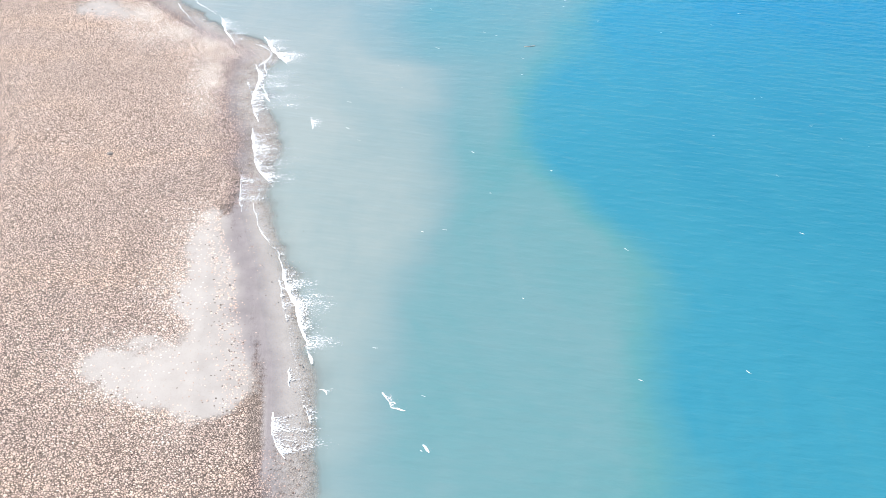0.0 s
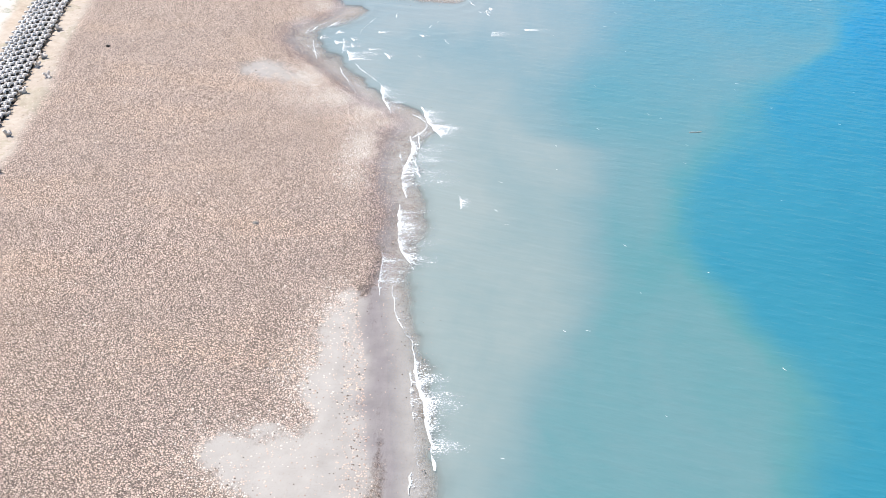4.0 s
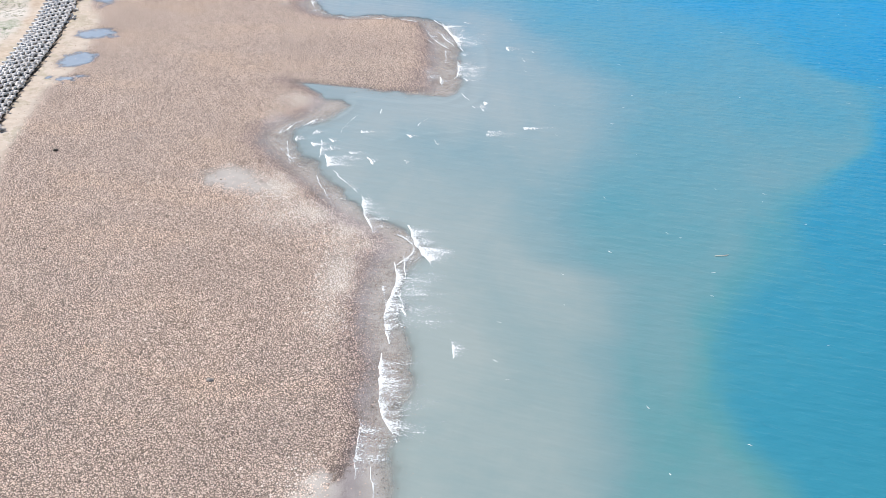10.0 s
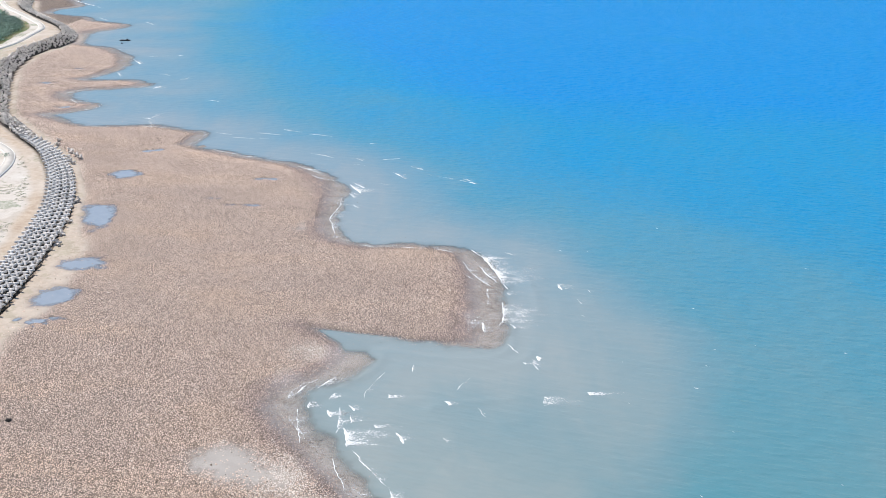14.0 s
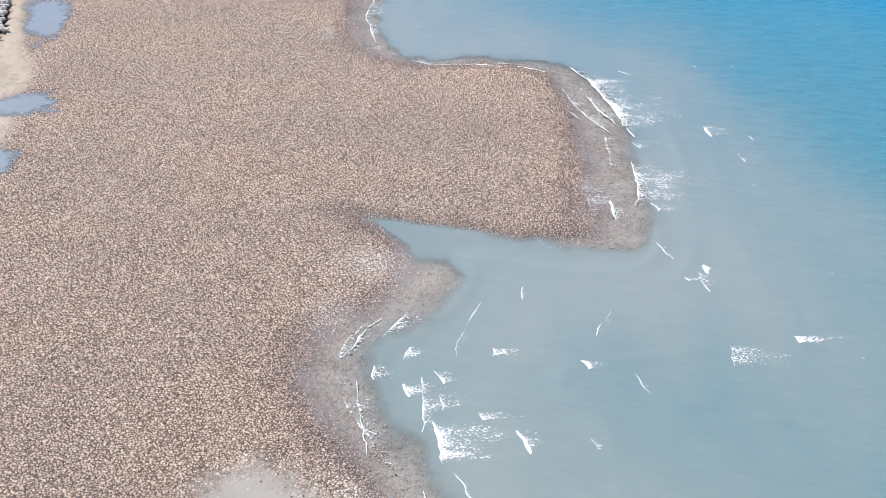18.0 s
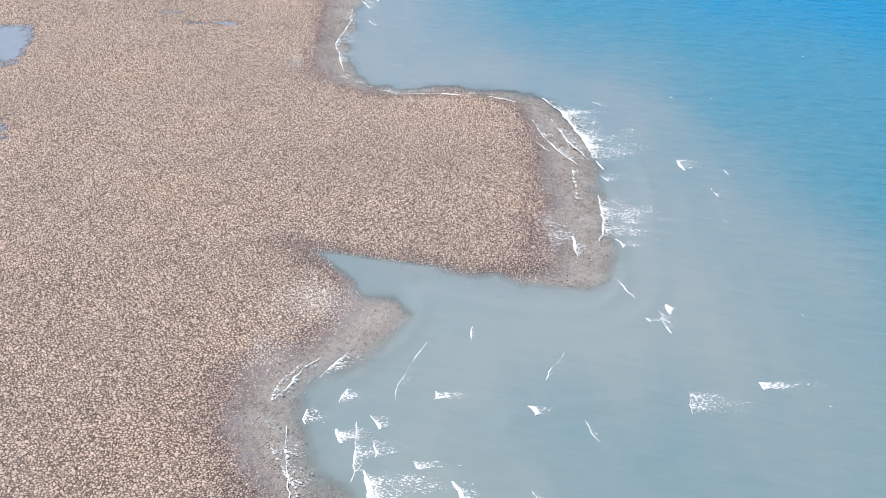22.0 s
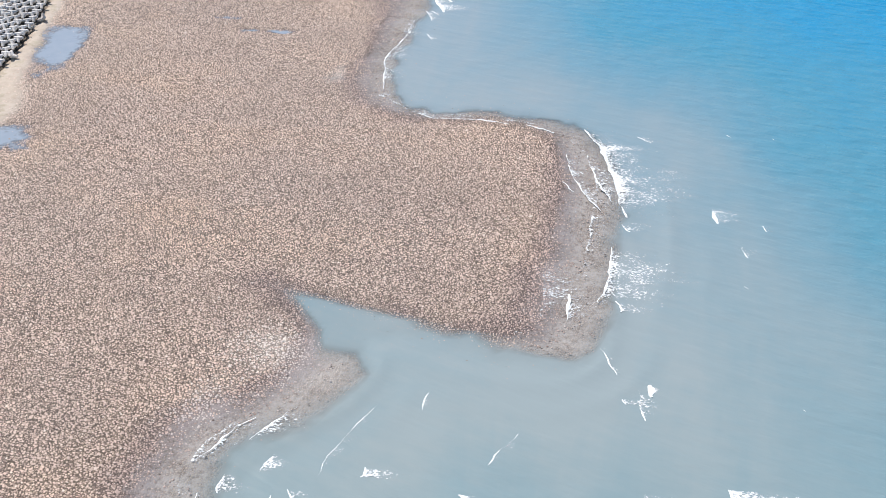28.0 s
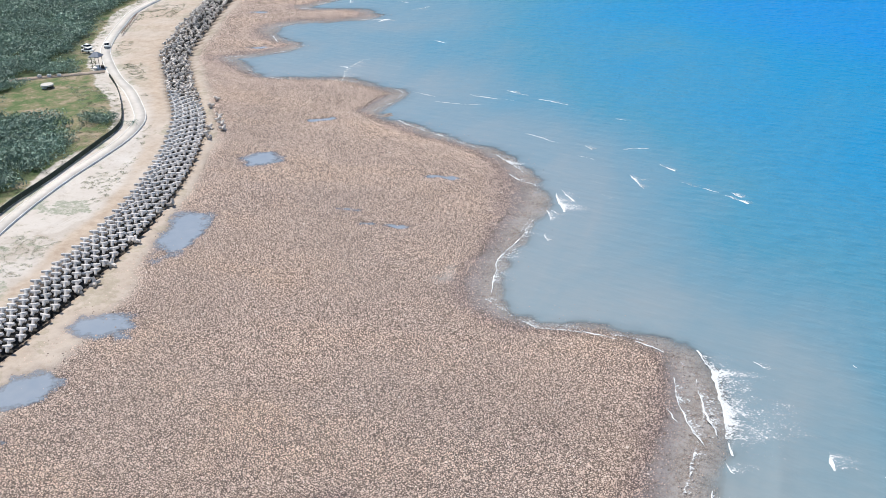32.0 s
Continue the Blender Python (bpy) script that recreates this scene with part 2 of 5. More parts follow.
def leaf_material(name, a, b):
    s = Shader(name, 0.6, 0.3)
    pick = s.node("ShaderNodeNewGeometry").outputs["Random Per Island"]
    leaf = s.ramp(pick, (0.0, a), (0.7, b), (1.0, tuple(min(1, c * 1.7) for c in b)))
    s.colour(s.mix(0.6, leaf, s.ramp(s.noise(0.07, 4), (0.3, 0.55), (0.7, 1.35)), "MULTIPLY"))
    return s.mat


M_GROUND, M_STONE, M_WATER = ground_material(), stone_material(), water_material()
M_FOAM, M_LACE = foam_material("dense_foam", False), foam_material("foam_lace", True)
M_POOL = pool_material()
M_CONCRETE = plain("weathered_concrete", (0.72, 0.685, 0.655), 0.9, 0.2, 0, 1.2, 0.15, 0.03)
# browner, blotchier tone for the northern rows, the strays and the groyne
M_MOTTLED = plain("mottled_concrete", (0.74, 0.68, 0.625), 0.95, 0.15, 0, 1.2, 0.3, 0.03)
M_ROAD = plain("pale_concrete_road", (0.58, 0.545, 0.50), 0.9, 0.2, 0, 1.0, 0.12, 0.01)
M_KERB = plain("white_kerb", (0.78, 0.77, 0.74), 0.8, 0.2, 0, 2.0, 0.12, 0.01)
M_SHRUB = leaf_material("shrub_leaves", (0.110, 0.185, 0.150), (0.25, 0.34, 0.265))
M_TUFT = leaf_material("grass_blades", (0.30, 0.325, 0.22), (0.44, 0.46, 0.33))
M_STEEL = plain("dark_steel", (0.09, 0.09, 0.095), 0.5, 0.5, 0.6)
M_NET = plain("dark_green_net", (0.035, 0.05, 0.04), 0.9)
M_WHITE = plain("white_paint", (0.80, 0.80, 0.79), 0.35, 0.5, 0, 3, 0.05, 0.002)
M_GLASS = Shader("dark_glass", 0.08, 0.5).colour((0.02, 0.025, 0.03)).mat
M_RUBBER = plain("rubber", (0.025, 0.025, 0.025), 0.8)
M_ROOF = plain("grey_blue_roof", (0.20, 0.23, 0.29), 0.6, 0.4)
M_TIMBER = plain("dark_timber", (0.10, 0.085, 0.07), 0.8)
M_HULL = plain("dark_hull", (0.05, 0.055, 0.06), 0.6)


# ---- plan ----
COAST_SOUTH = [(10, -900), (8, -60), (5, 30), (2.8, 60), (2.5, 72), (1.8, 82), (0.6, 92), (-0.7, 104), (-2.2, 112), (-4, 120), (-5, 128), (-4.6, 136), (-4.2, 144),
               (-4.6, 152), (-6.7, 160), (-8.3, 170), (-8.5, 178), (-7.2, 183), (-4.4, 189.5), (-8.5, 195), (-14.5, 200.5), (-21.5, 210), (-29, 220), (-35, 229.5),
               (-38, 235), (-39, 239), (-38.5, 243.5), (-36.5, 247.5), (-32.8, 251), (-29.5, 255), (-27.5, 259.3), (-28.2, 261.6), (-29.3, 265.5), (-33.7, 269.7),
               (-38.2, 274.4), (-31.6, 273.4), (-25.5, 272.2), (-18.9, 271.2), (-12.8, 270.2), (-7, 269.8), (-2, 270.2), (-1.6, 277), (-2.2, 284), (-2, 291),
               (-2.8, 300), (-4, 308), (-5.5, 317), (-9.3, 323.5), (-16, 326.3), (-22, 326.6), (-31, 325), (-37, 327.5), (-42, 331.5), (-45, 337.5),
               (-46.5, 346), (-47.5, 358), (-48.5, 368), (-49.5, 376)]
COAST_NORTH = [(-53, 385.5), (-57, 391.5), (-62, 396.5), (-68, 400.5), (-77, 405), (-87, 409), (-96, 414), (-102, 416.5), (-108.3, 420.5), (-107, 430), (-106.7, 437),
               (-114.5, 440), (-126, 444), (-137, 442.2), (-150, 440.7), (-160, 447.3), (-173.5, 457.5), (-167.5, 461.5), (-157.5, 475.5), (-165, 478), (-176, 487),
               (-179, 495.5), (-174, 503), (-164.5, 507.5), (-155.5, 512), (-151, 516), (-158, 522), (-167, 522), (-175, 519), (-184, 524.5), (-180, 528),
               (-177, 537), (-175, 551), (-178, 563), (-180.5, 575), (-190, 590), (-201, 600), (-211, 605), (-217.5, 616), (-223, 640), (-221, 652),
               (-211.5, 661.5), (-213, 672), (-220, 676), (-233, 681), (-245, 695), (-259, 700), (-271, 708), (-270, 728), (-264, 741), (-279, 767),
               (-286, 780), (-292, 800), (-296, 860), (-320, 1000), (-450, 4000)]
REVETMENT = [(-86, 60), (-90, 120), (-94.7, 179), (-97.5, 200), (-101.4, 226), (-105.4, 255), (-108.2, 283), (-110.5, 300), (-113.5, 318), (-117, 336), (-121.8, 352),
             (-127, 366), (-133, 379), (-140, 392), (-147, 402.5), (-157.3, 415), (-167, 428), (-176, 440), (-185, 453), (-195, 476), (-206.5, 505), (-215.5, 531),
             (-220, 554), (-222.5, 571), (-222, 587), (-220.5, 601), (-221, 616), (-224.5, 627), (-231, 640), (-242, 656), (-261, 680), (-283, 712), (-298, 749)]
ROAD = [(-103, 60), (-106, 150), (-110, 200), (-114.5, 223), (-119.5, 245), (-124, 267), (-129, 291), (-132, 303), (-137, 318), (-141, 331.4), (-143.5, 343), (-145.5, 354),
        (-146.7, 365), (-147.8, 374), (-149.7, 382), (-154, 392), (-162.3, 402), (-172.5, 412.5), (-182, 420.5), (-193.5, 432), (-202.5, 442), (-207.5, 448.5),
        (-214, 460), (-221, 474), (-230, 495), (-234, 525), (-238, 560), (-237, 586), (-239, 612), (-244, 640), (-265, 672), (-300, 720), (-330, 800), (-400, 1200)]
WEDGE1 = [(0, 10), (60, 9), (75, 13.7), (90, 19), (100, 21.5), (108, 25.5), (121, 29), (133, 31.5), (147, 30), (158, 30.5), (171, 35), (180, 32), (187, 21), (207, 22),
          (228, 31), (250, 36), (280, 38), (306, 32), (330, 16), (350, -8), (400, -28), (450, -70), (550, -110), (700, -170)]
WEDGE2 = [(0, 45), (61, 49.6), (71, 52.8), (87, 58), (100, 62), (113, 58.5), (126, 53.5), (134, 50), (145, 48.5), (160, 51), (172, 54), (187, 60), (205, 65.5), (218, 72),
          (232, 91), (248, 104), (283, 110), (300, 98), (334, 80), (360, 50), (380, 30), (420, 0), (500, -30), (600, -80), (700, -130)]
POOLS = [(-96, 281.5, 4.2, 6.0, -0.2), (-95, 268.5, 4.6, 2.9, 0.3), (-97, 302.8, 5.8, 4.2, 0.2), (-106.4, 339.5, 4.2, 11.0, 0.3), (-112.2, 381, 5.4, 4.8, 0.2),
         (-112, 412.5, 6, 1.5, 0.6), (-69, 355, 7, 1.3, 0.05), (-80, 360, 4, 1.0, 0.1), (-68, 383, 6, 1.6, 0.1), (-166, 470, 5, 2, 0.3), (-190, 512, 6, 2, 0.2), (-188, 545, 7, 2, 0.1)]
SANDS = [(-41.5, 217.5, 9, 6.5, 0.78), (-35, 211, 8, 6, 0.62), (-50, 340, 3.5, 7, 0.7)]
SAND_PATCH = [(-9, 122.5), (-5.4, 121.5), (-3.6, 115.7), (-2.4, 110.6), (-1.2, 102.5), (-0.4, 92.2), (-0.1, 84.2), (-0.3, 78), (-1.6, 73.9), (-3.6, 71.4), (-7, 71.5), (-11, 72.4),
              (-15, 73.9), (-18.4, 76.6), (-22.4, 79.7), (-24.6, 83), (-22.2, 85.5), (-16.6, 86.1), (-11.5, 87.6), (-10.6, 90), (-12.2, 95.4), (-13.2, 100), (-12.4, 105), (-11, 110.7), (-10.4, 117.5)]
PALES = [(-21, 201, 11, 6), (-12, 194.5, 8, 6), (-5, 189, 5, 4), (-30, 213, 5, 7), (-31, 261, 6, 4), (-27, 257, 4, 3), (-37, 248, 3, 5), (-13, 175, 4, 14)]


def spline(points, step):
    """A smooth line through the points (Catmull-Rom), with about that step."""
    p = np.array(points, float)
    p = np.vstack([2 * p[0] - p[1], p, 2 * p[-1] - p[-2]])
    out = []
    for a, b, c, d in zip(p[:-3], p[1:-2], p[2:-1], p[3:]):
        n = max(1, min(60, int(np.linalg.norm(c - b) / step)))
        u = (np.arange(n) / n)[:, None]
        out.append(0.5 * (2 * b + (c - a) * u + (2 * a - 5 * b + 4 * c - d) * u ** 2 + (3 * b - a - 3 * c + d) * u ** 3))
    return np.vstack([*out, p[-2:-1]])


def lattice(ix, iy, seed):
    h = (ix.astype(np.int64) * 374761393 + iy.astype(np.int64) * 668265263 + seed * 974634777) & 0x7FFFFFFF
    h = ((h ^ (h >> 13)) * 1274126177) & 0x7FFFFFFF
    return ((h ^ (h >> 16)) & 0xFFFF) / 65535.0


def fuzz(x, y, size, seed=0, octaves=4):
    """Value noise about -1 to 1 with features of that size in metres."""
    total, gain, norm = 0.0, 1.0, 0.0
    for k in range(octaves):
        u, v = x / size, y / size
        iu, iv = np.floor(u), np.floor(v)
        fu, fv = u - iu, v - iv
        fu, fv = fu * fu * (3 - 2 * fu), fv * fv * (3 - 2 * fv)
        a, b = lattice(iu, iv, seed + k), lattice(iu + 1, iv, seed + k)
        c, d = lattice(iu, iv + 1, seed + k), lattice(iu + 1, iv + 1, seed + k)
        total = total + gain * ((a * (1 - fu) + b * fu) * (1 - fv) + (c * (1 - fu) + d * fu) * fv)
        norm, gain, size = norm + gain, gain * 0.5, size * 0.5
    return 2 * total / norm - 1


def off_line(x, y, line):
    """Signed distance from an open line: positive on its left, looking along it."""
    best, sign = np.full(x.shape, 1e9), np.ones(x.shape)
    for (ax, ay), (bx, by) in zip(line[:-1], line[1:]):
        ex, ey = bx - ax, by - ay
        u = np.clip(((x - ax) * ex + (y - ay) * ey) / (ex * ex + ey * ey + 1e-9), 0, 1)
        dx, dy = x - ax - u * ex, y - ay - u * ey
        d = dx * dx + dy * dy
        near = d < best
        best = np.where(near, d, best)
        sign = np.where(near, np.where(ex * dy - ey * dx > 0, 1.0, -1.0), sign)
    return np.sqrt(best) * sign


def inside(x, y, line):
    """Whether points lie on the left of the coast line, closed far off to the west."""
    ring = np.vstack([line, [(-6000, 4000), (-6000, -900)]])
    hit = np.zeros(x.shape, bool)
    for (ax, ay), (bx, by) in zip(ring, np.roll(ring, -1, 0)):
        if ay != by:
            cross = ((ay > y) != (by > y)) & (x < (bx - ax) * (y - ay) / (by - ay) + ax)
            hit ^= cross
    return hit


def ease(a, b, v):
    u = np.clip((v - a) / (b - a), 0, 1)
    return u * u * (3 - 2 * u)


coast = spline(COAST_SOUTH + COAST_NORTH, 5.0)
coast[:, 0] += 0.9 * fuzz(coast[:, 0], coast[:, 1], 9.0, 5)
coast[:, 1] += 0.9 * fuzz(coast[:, 0], coast[:, 1], 9.0, 9)
coast[:, 0] += 0.5 * fuzz(coast[:, 0], coast[:, 1], 3.0, 15)
wall_line, road_line = spline(REVETMENT, 6.0), spline(ROAD, 6.0)


def ladder(*spans):
    out = []
    for a, b, n in spans:
        out += list(np.linspace(a, b, n, endpoint=False))
    return np.array(out + [spans[-1][1]])


GX = ladder((-6000, -900, 8), (-900, -340, 24), (-340, -150, 95), (-150, 12, 162), (12, 160, 12), (160, 6000, 8))
GY = ladder((-900, 20, 10), (20, 60, 20), (60, 440, 340), (440, 800, 145), (800, 1100, 22), (1100, 6000, 8))
X, Y = np.meshgrid(GX, GY)
shore_d = np.where(inside(X, Y, coast), 1, -1) * np.abs(off_line(X, Y, coast))
wall_d, road_d = off_line(X, Y, wall_line), off_line(X, Y, road_line)

ground_z = np.where(shore_d > 0, 1.5 * (1 - np.exp(-np.maximum(shore_d, 0) / 38)), np.maximum(0.05 * shore_d, -5))
ground_z += np.where(shore_d > -20, 0.10 * fuzz(X, Y, 26, 3) * ease(-2, 8, np.abs(shore_d)), 0)
terrace = ease(-5.0, 5.0, wall_d)
ground_z = ground_z * (1 - terrace) + terrace * (2.9 + 0.25 * fuzz(X, Y, 22, 8))
ground_z += ease(10, 200, road_d) * (0.8 + 0.8 * fuzz(X, Y, 60, 12)) * (wall_d > 0)
def pool_depth(x, y, row):
    """Positive within a tide pool, by its uneven outline."""
    cx, cy, rx, ry, turn = row
    u, v = (x - cx) * math.cos(turn) + (y - cy) * math.sin(turn), (y - cy) * math.cos(turn) - (x - cx) * math.sin(turn)
    thin = 0.35 if ry < 3 else 0.0      # mere films of water between the stones
    return 1.15 - thin - np.hypot(u / rx, v / ry) + 0.55 * fuzz(x, y, 5, 21) + (0.3 + 2 * thin) * fuzz(x, y, 1.8, 22)


pool = np.full(X.shape, -9.0)
POOL_Z = []
for row in POOLS:
    own = pool_depth(X, Y, row)
    z0 = float(ground_z[np.abs(GY - row[1]).argmin(), np.abs(GX - row[0]).argmin()]) - 0.08
    POOL_Z.append(z0)
    level = ease(-1.9, -1.1, own) * (wall_d < -5)
    ground_z = ground_z * (1 - level) + level * (z0 + 0.12 + 0.05 * fuzz(X, Y, 3, 23))
    ground_z = np.where(wall_d < -4, ground_z * (1 - ease(-0.35, 0.3, own)) + ease(-0.35, 0.3, own) * (z0 - 0.10), ground_z)
    pool = np.maximum(pool, own)

slope = np.gradient(shore_d, GX, axis=1)
facing = np.clip(-slope, 0, 1)
for k in range(6):
    facing[1:-1, 1:-1] = (facing[1:-1, 1:-1] + facing[:-2, 1:-1] + facing[2:, 1:-1] + facing[1:-1, :-2] + facing[1:-1, 2:]) / 5
tuck = 2.3 * (1 - facing) * (Y > 140)      # sheltered sides have hardly any mud
sand = np.zeros(X.shape)
for cx, cy, rx, ry, much in SANDS:
    sand += much * np.exp(-1.1 * (((X - cx) / rx) ** 2 + ((Y - cy) / ry) ** 2))
edge = np.array(SAND_PATCH + SAND_PATCH[:1])
ring_x, ring_y = X + 1.0 * fuzz(X, Y, 5, 131), Y + 1.6 * fuzz(X, Y, 5, 132)
in_patch = np.zeros(X.shape, bool)
for (ax, ay), (bx, by) in zip(edge[:-1], edge[1:]):
    if ay != by:
        in_patch ^= ((ay > ring_y) != (by > ring_y)) & (ring_x < (bx - ax) * (ring_y - ay) / (by - ay) + ax)
patch = np.where(in_patch, 1, -1) * np.abs(off_line(ring_x, ring_y, edge))
sand = np.clip(1.2 * sand + 0.38 * fuzz(X, Y, 9, 31) + 0.22 * fuzz(X, Y, 2.5, 32) - 0.22, 0, 1) * ease(2.2, 4.6, shore_d + fuzz(X, Y, 8, 34))
sand = np.maximum(sand, ease(-4.2 + 2.2 * ease(-9, -4, X), 3.0 - 1.6 * ease(-9, -4, X), patch + (2.6 - 1.8 * ease(-9, -4, X)) * (fuzz(X, Y, 4.0, 133) + 0.6 * fuzz(X, Y, 1.3, 135))))
pale = np.zeros(X.shape)
for cx, cy, rx, ry in PALES:
    pale += np.exp(-(((X - cx) / rx) ** 2 + ((Y - cy) / ry) ** 2))
pale = np.maximum(pale, 0.35 * ease(-9, -1, patch) * (X < -8))
pale = np.clip(pale * (0.75 + 0.6 * fuzz(X, Y, 6, 37)), 0, 1)
bare = ease(52, 60, Y) * (1 - ease(120, 130, Y)) * ease(-2, 0.5, shore_d) * (1 - ease(0.2, 1.1, shore_d + 0.6 * fuzz(X, Y, 7, 38)))
beach = ease(60, 68, Y) * (1 - ease(122, 130, Y)) * ease(-5, -3, shore_d) * (1 - ease(0.8, 2.0, shore_d))
sand = np.maximum(sand, 0.95 * np.maximum(bare, beach))
reach = np.clip(3.0 + 4.5 * fuzz(X, Y, 22, 43) + 2.0 * fuzz(X, Y, 5, 44), 0.3, 8)
sand = np.maximum(sand, (0.58 + 0.22 * fuzz(X, Y, 3.0, 134)) * (1 - ease(0.0, 1.1, (shore_d + tuck) / reach)))
foot = ease(-11.0, -7.0, wall_d + 2.0 * fuzz(X, Y, 14, 33) + 4.0 * ease(255, 275, Y) * (1 - ease(312, 330, Y)) - 2.2 * ease(335, 360, Y))
dry = np.maximum(foot * 0.85, terrace) * (1 - 0.95 * (ease(-4.4, -3.6, wall_d) - ease(3.8, 4.6, wall_d)))
# strip under the wall that takes the painted shade and is sunk
shade_trench = ease(-3.8, -3.2, wall_d) - ease(3.2, 3.8, wall_d)
rim = (ease(3.5, 5.5, wall_d) - ease(7.5, 10.0, wall_d + 2.0 * fuzz(X, Y, 12, 39))) * np.clip(0.75 + 0.8 * fuzz(X, Y, 18, 40), 0, 1)
rim = np.maximum(rim, 0.6 * foot * (wall_d < 0))
rim = np.maximum(rim, 0.85 * ease(392, 418, Y + 8 * fuzz(X, Y, 20, 42)) * ease(3.5, 5.5, wall_d) * (1 - ease(-4, -1.5, road_d)) * np.clip(0.8 + 0.6 * fuzz(X, Y, 9, 41), 0, 1))
turf = ease(3, 9, road_d + 3 * fuzz(X, Y, 20, 35))
wet = np.clip(1 - ease(0.6, 1.5, (shore_d + tuck) / reach), 0, 1)
wet = np.maximum(wet, np.maximum(bare, 0.9 * beach * ease(-2, 0, shore_d)) * (1 - ease(113, 123, Y)))
# eased off below the waterline: lighter seabed offsets shade cast by the water sheet
wet *= 0.15 + 0.85 * ease(-3, 0.5, shore_d)
wet = np.maximum(wet, 0.8 * ease(-0.25, 0.15, pool) * (wall_d < -6))
wet = np.maximum(wet, 0.30 * ease(0.15, 0.7, fuzz(X, Y, 24, 47)) * ease(330, 350, Y) * (wall_d < -12) * (shore_d > 0) * (X > -160))


def track_y(x):
    """The dirt track that bounds the field, as a line over x."""
    return 422.2 + 0.48 * (x + 188.4)


def scrub_cover(x, y):
    """1 where the thicket stands, 0 on the open field and the cleared ground."""
    cover = fuzz(x, y, 30, 81)
    s = y - track_y(x)
    field = ease(-46, -36, s + 8 * fuzz(x, y, 15, 82)) * (1 - ease(-3, 0, s)) * (1 - ease(-158, -154, x))
    field = np.maximum(field, ease(-3, 3, x + 169 - 0.9 * (381 - y) + 5 * fuzz(x, y, 9, 83)) * ease(352, 358, y) * (1 - ease(418, 422, y)))
    return ease(-0.1, 0.1, cover + 0.55 - 1.05 * field)


scrub = scrub_cover(X, Y) * ease(7, 10, road_d) * ease(2.0, 4.0, np.abs(Y - track_y(X)))


ground_z = ground_z - 0.9 * shade_trench


def grid_mesh(name, xs, ys, z, layers):
    ny, nx = z.shape
    xx, yy = np.meshgrid(xs, ys)
    me = bpy.data.meshes.new(name)
    co = np.stack([xx, yy, z], -1).reshape(-1, 3)
    i = (np.arange(ny - 1)[:, None] * nx + np.arange(nx - 1)[None]).ravel()
    fill(me, co, np.stack([i, i + 1, i + 1 + nx, i + nx], 1))
    for key, value in layers.items():
        me.attributes.new(key, "FLOAT", "POINT").data.foreach_set("value", np.ascontiguousarray(value, np.float32).ravel())
    me.shade_smooth()
    return me


def fill(me, co, faces):
    """Vertices and faces of one size, at once."""
    n, k = faces.shape
    me.vertices.add(len(co))
    me.vertices.foreach_set("co", np.ascontiguousarray(co, np.float32).ravel())
    me.loops.add(n * k)
    me.loops.foreach_set("vertex_index", np.ascontiguousarray(faces, np.int32).ravel())
    me.polygons.add(n)
    me.polygons.foreach_set("loop_start", np.arange(0, n * k, k, dtype=np.int32))
    me.update(calc_edges=True)


def at_grid(field, x, y):
    """A field of the ground at any places (bilinear)."""
    i = np.clip(np.searchsorted(GX, x) - 1, 0, len(GX) - 2)
    j = np.clip(np.searchsorted(GY, y) - 1, 0, len(GY) - 2)
    u, v = (x - GX[i]) / (GX[i + 1] - GX[i]), (y - GY[j]) / (GY[j + 1] - GY[j])
    return (field[j, i] * (1 - u) + field[j, i + 1] * u) * (1 - v) + (field[j + 1, i] * (1 - u) + field[j + 1, i + 1] * u) * v


def z_at(x, y):
    return float(at_grid(ground_z, np.array([x], float), np.array([y], float))[0])


ground = new("ground", grid_mesh("ground", GX, GY, ground_z, {"sand": sand, "wet": wet, "terrace": dry, "turf": turf, "pale": pale, "shade_trench": shade_trench, "rim": rim, "scrub": scrub}))
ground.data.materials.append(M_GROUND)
tagged(ground, "brown cobble shore with grey sand and a pale sandy terrace", "ground", kind="structure")

# ---- sea ----
def swell_z(x, y):
    """Low smooth ridges of swell bending round the bay."""
    d = -at_grid(shore_d, x, y) + 2.0 * fuzz(x, y, 25, 91)
    z = 0.0 * d
    for k, far_out in enumerate((8.5, 13.5, 19.0, 27.0, 36.0)):
        z = z + np.exp(-((d - far_out) / 0.9) ** 2) * np.clip(0.2 + 1.2 * fuzz(x, y, 22, 92 + k), 0, 1)
    return 0.22 * z * ease(190, 215, y) * (1 - ease(300, 330, y)) * (1 - ease(20, 45, x))


WX = ladder((-6000, -300, 10), (-300, -60, 96), (-60, 30, 130), (30, 120, 45), (120, 400, 30), (400, 6000, 12))
WY = ladder((-3000, 20, 12), (20, 200, 90), (200, 350, 150), (350, 420, 35), (420, 760, 100), (760, 1200, 24), (1200, 6000, 10))
SX, SY = np.meshgrid(WX, WY)
sea_d = -at_grid(shore_d, SX, SY)
wob = fuzz(SX, SY, 34, 51, 5)
w1 = np.interp(SY, *np.array(WEDGE1).T) + 6.0 * wob + 2.5 * fuzz(SX, SY, 9, 52)
w2 = np.interp(SY, *np.array(WEDGE2).T) + 7.0 * fuzz(SX, SY, 40, 53, 5) + 2.5 * fuzz(SX, SY, 10, 56)
far = ease(250, 520, SY)
loose = 1.3 + 2.6 * ease(0.0, 0.6, fuzz(SX, SY, 50, 54, 2)) + 1.5 * (1 - ease(60, 150, SY))
silt = 1.0 - 0.30 * ease(-3 * loose - 25 * far, 4 * loose + 25 * far, SX - w1) - 0.14 * ease(0, 45, sea_d)
silt -= 0.36 * ease(-2.5 * loose - 40 * far, 4 * loose + 40 * far, SX - w2)
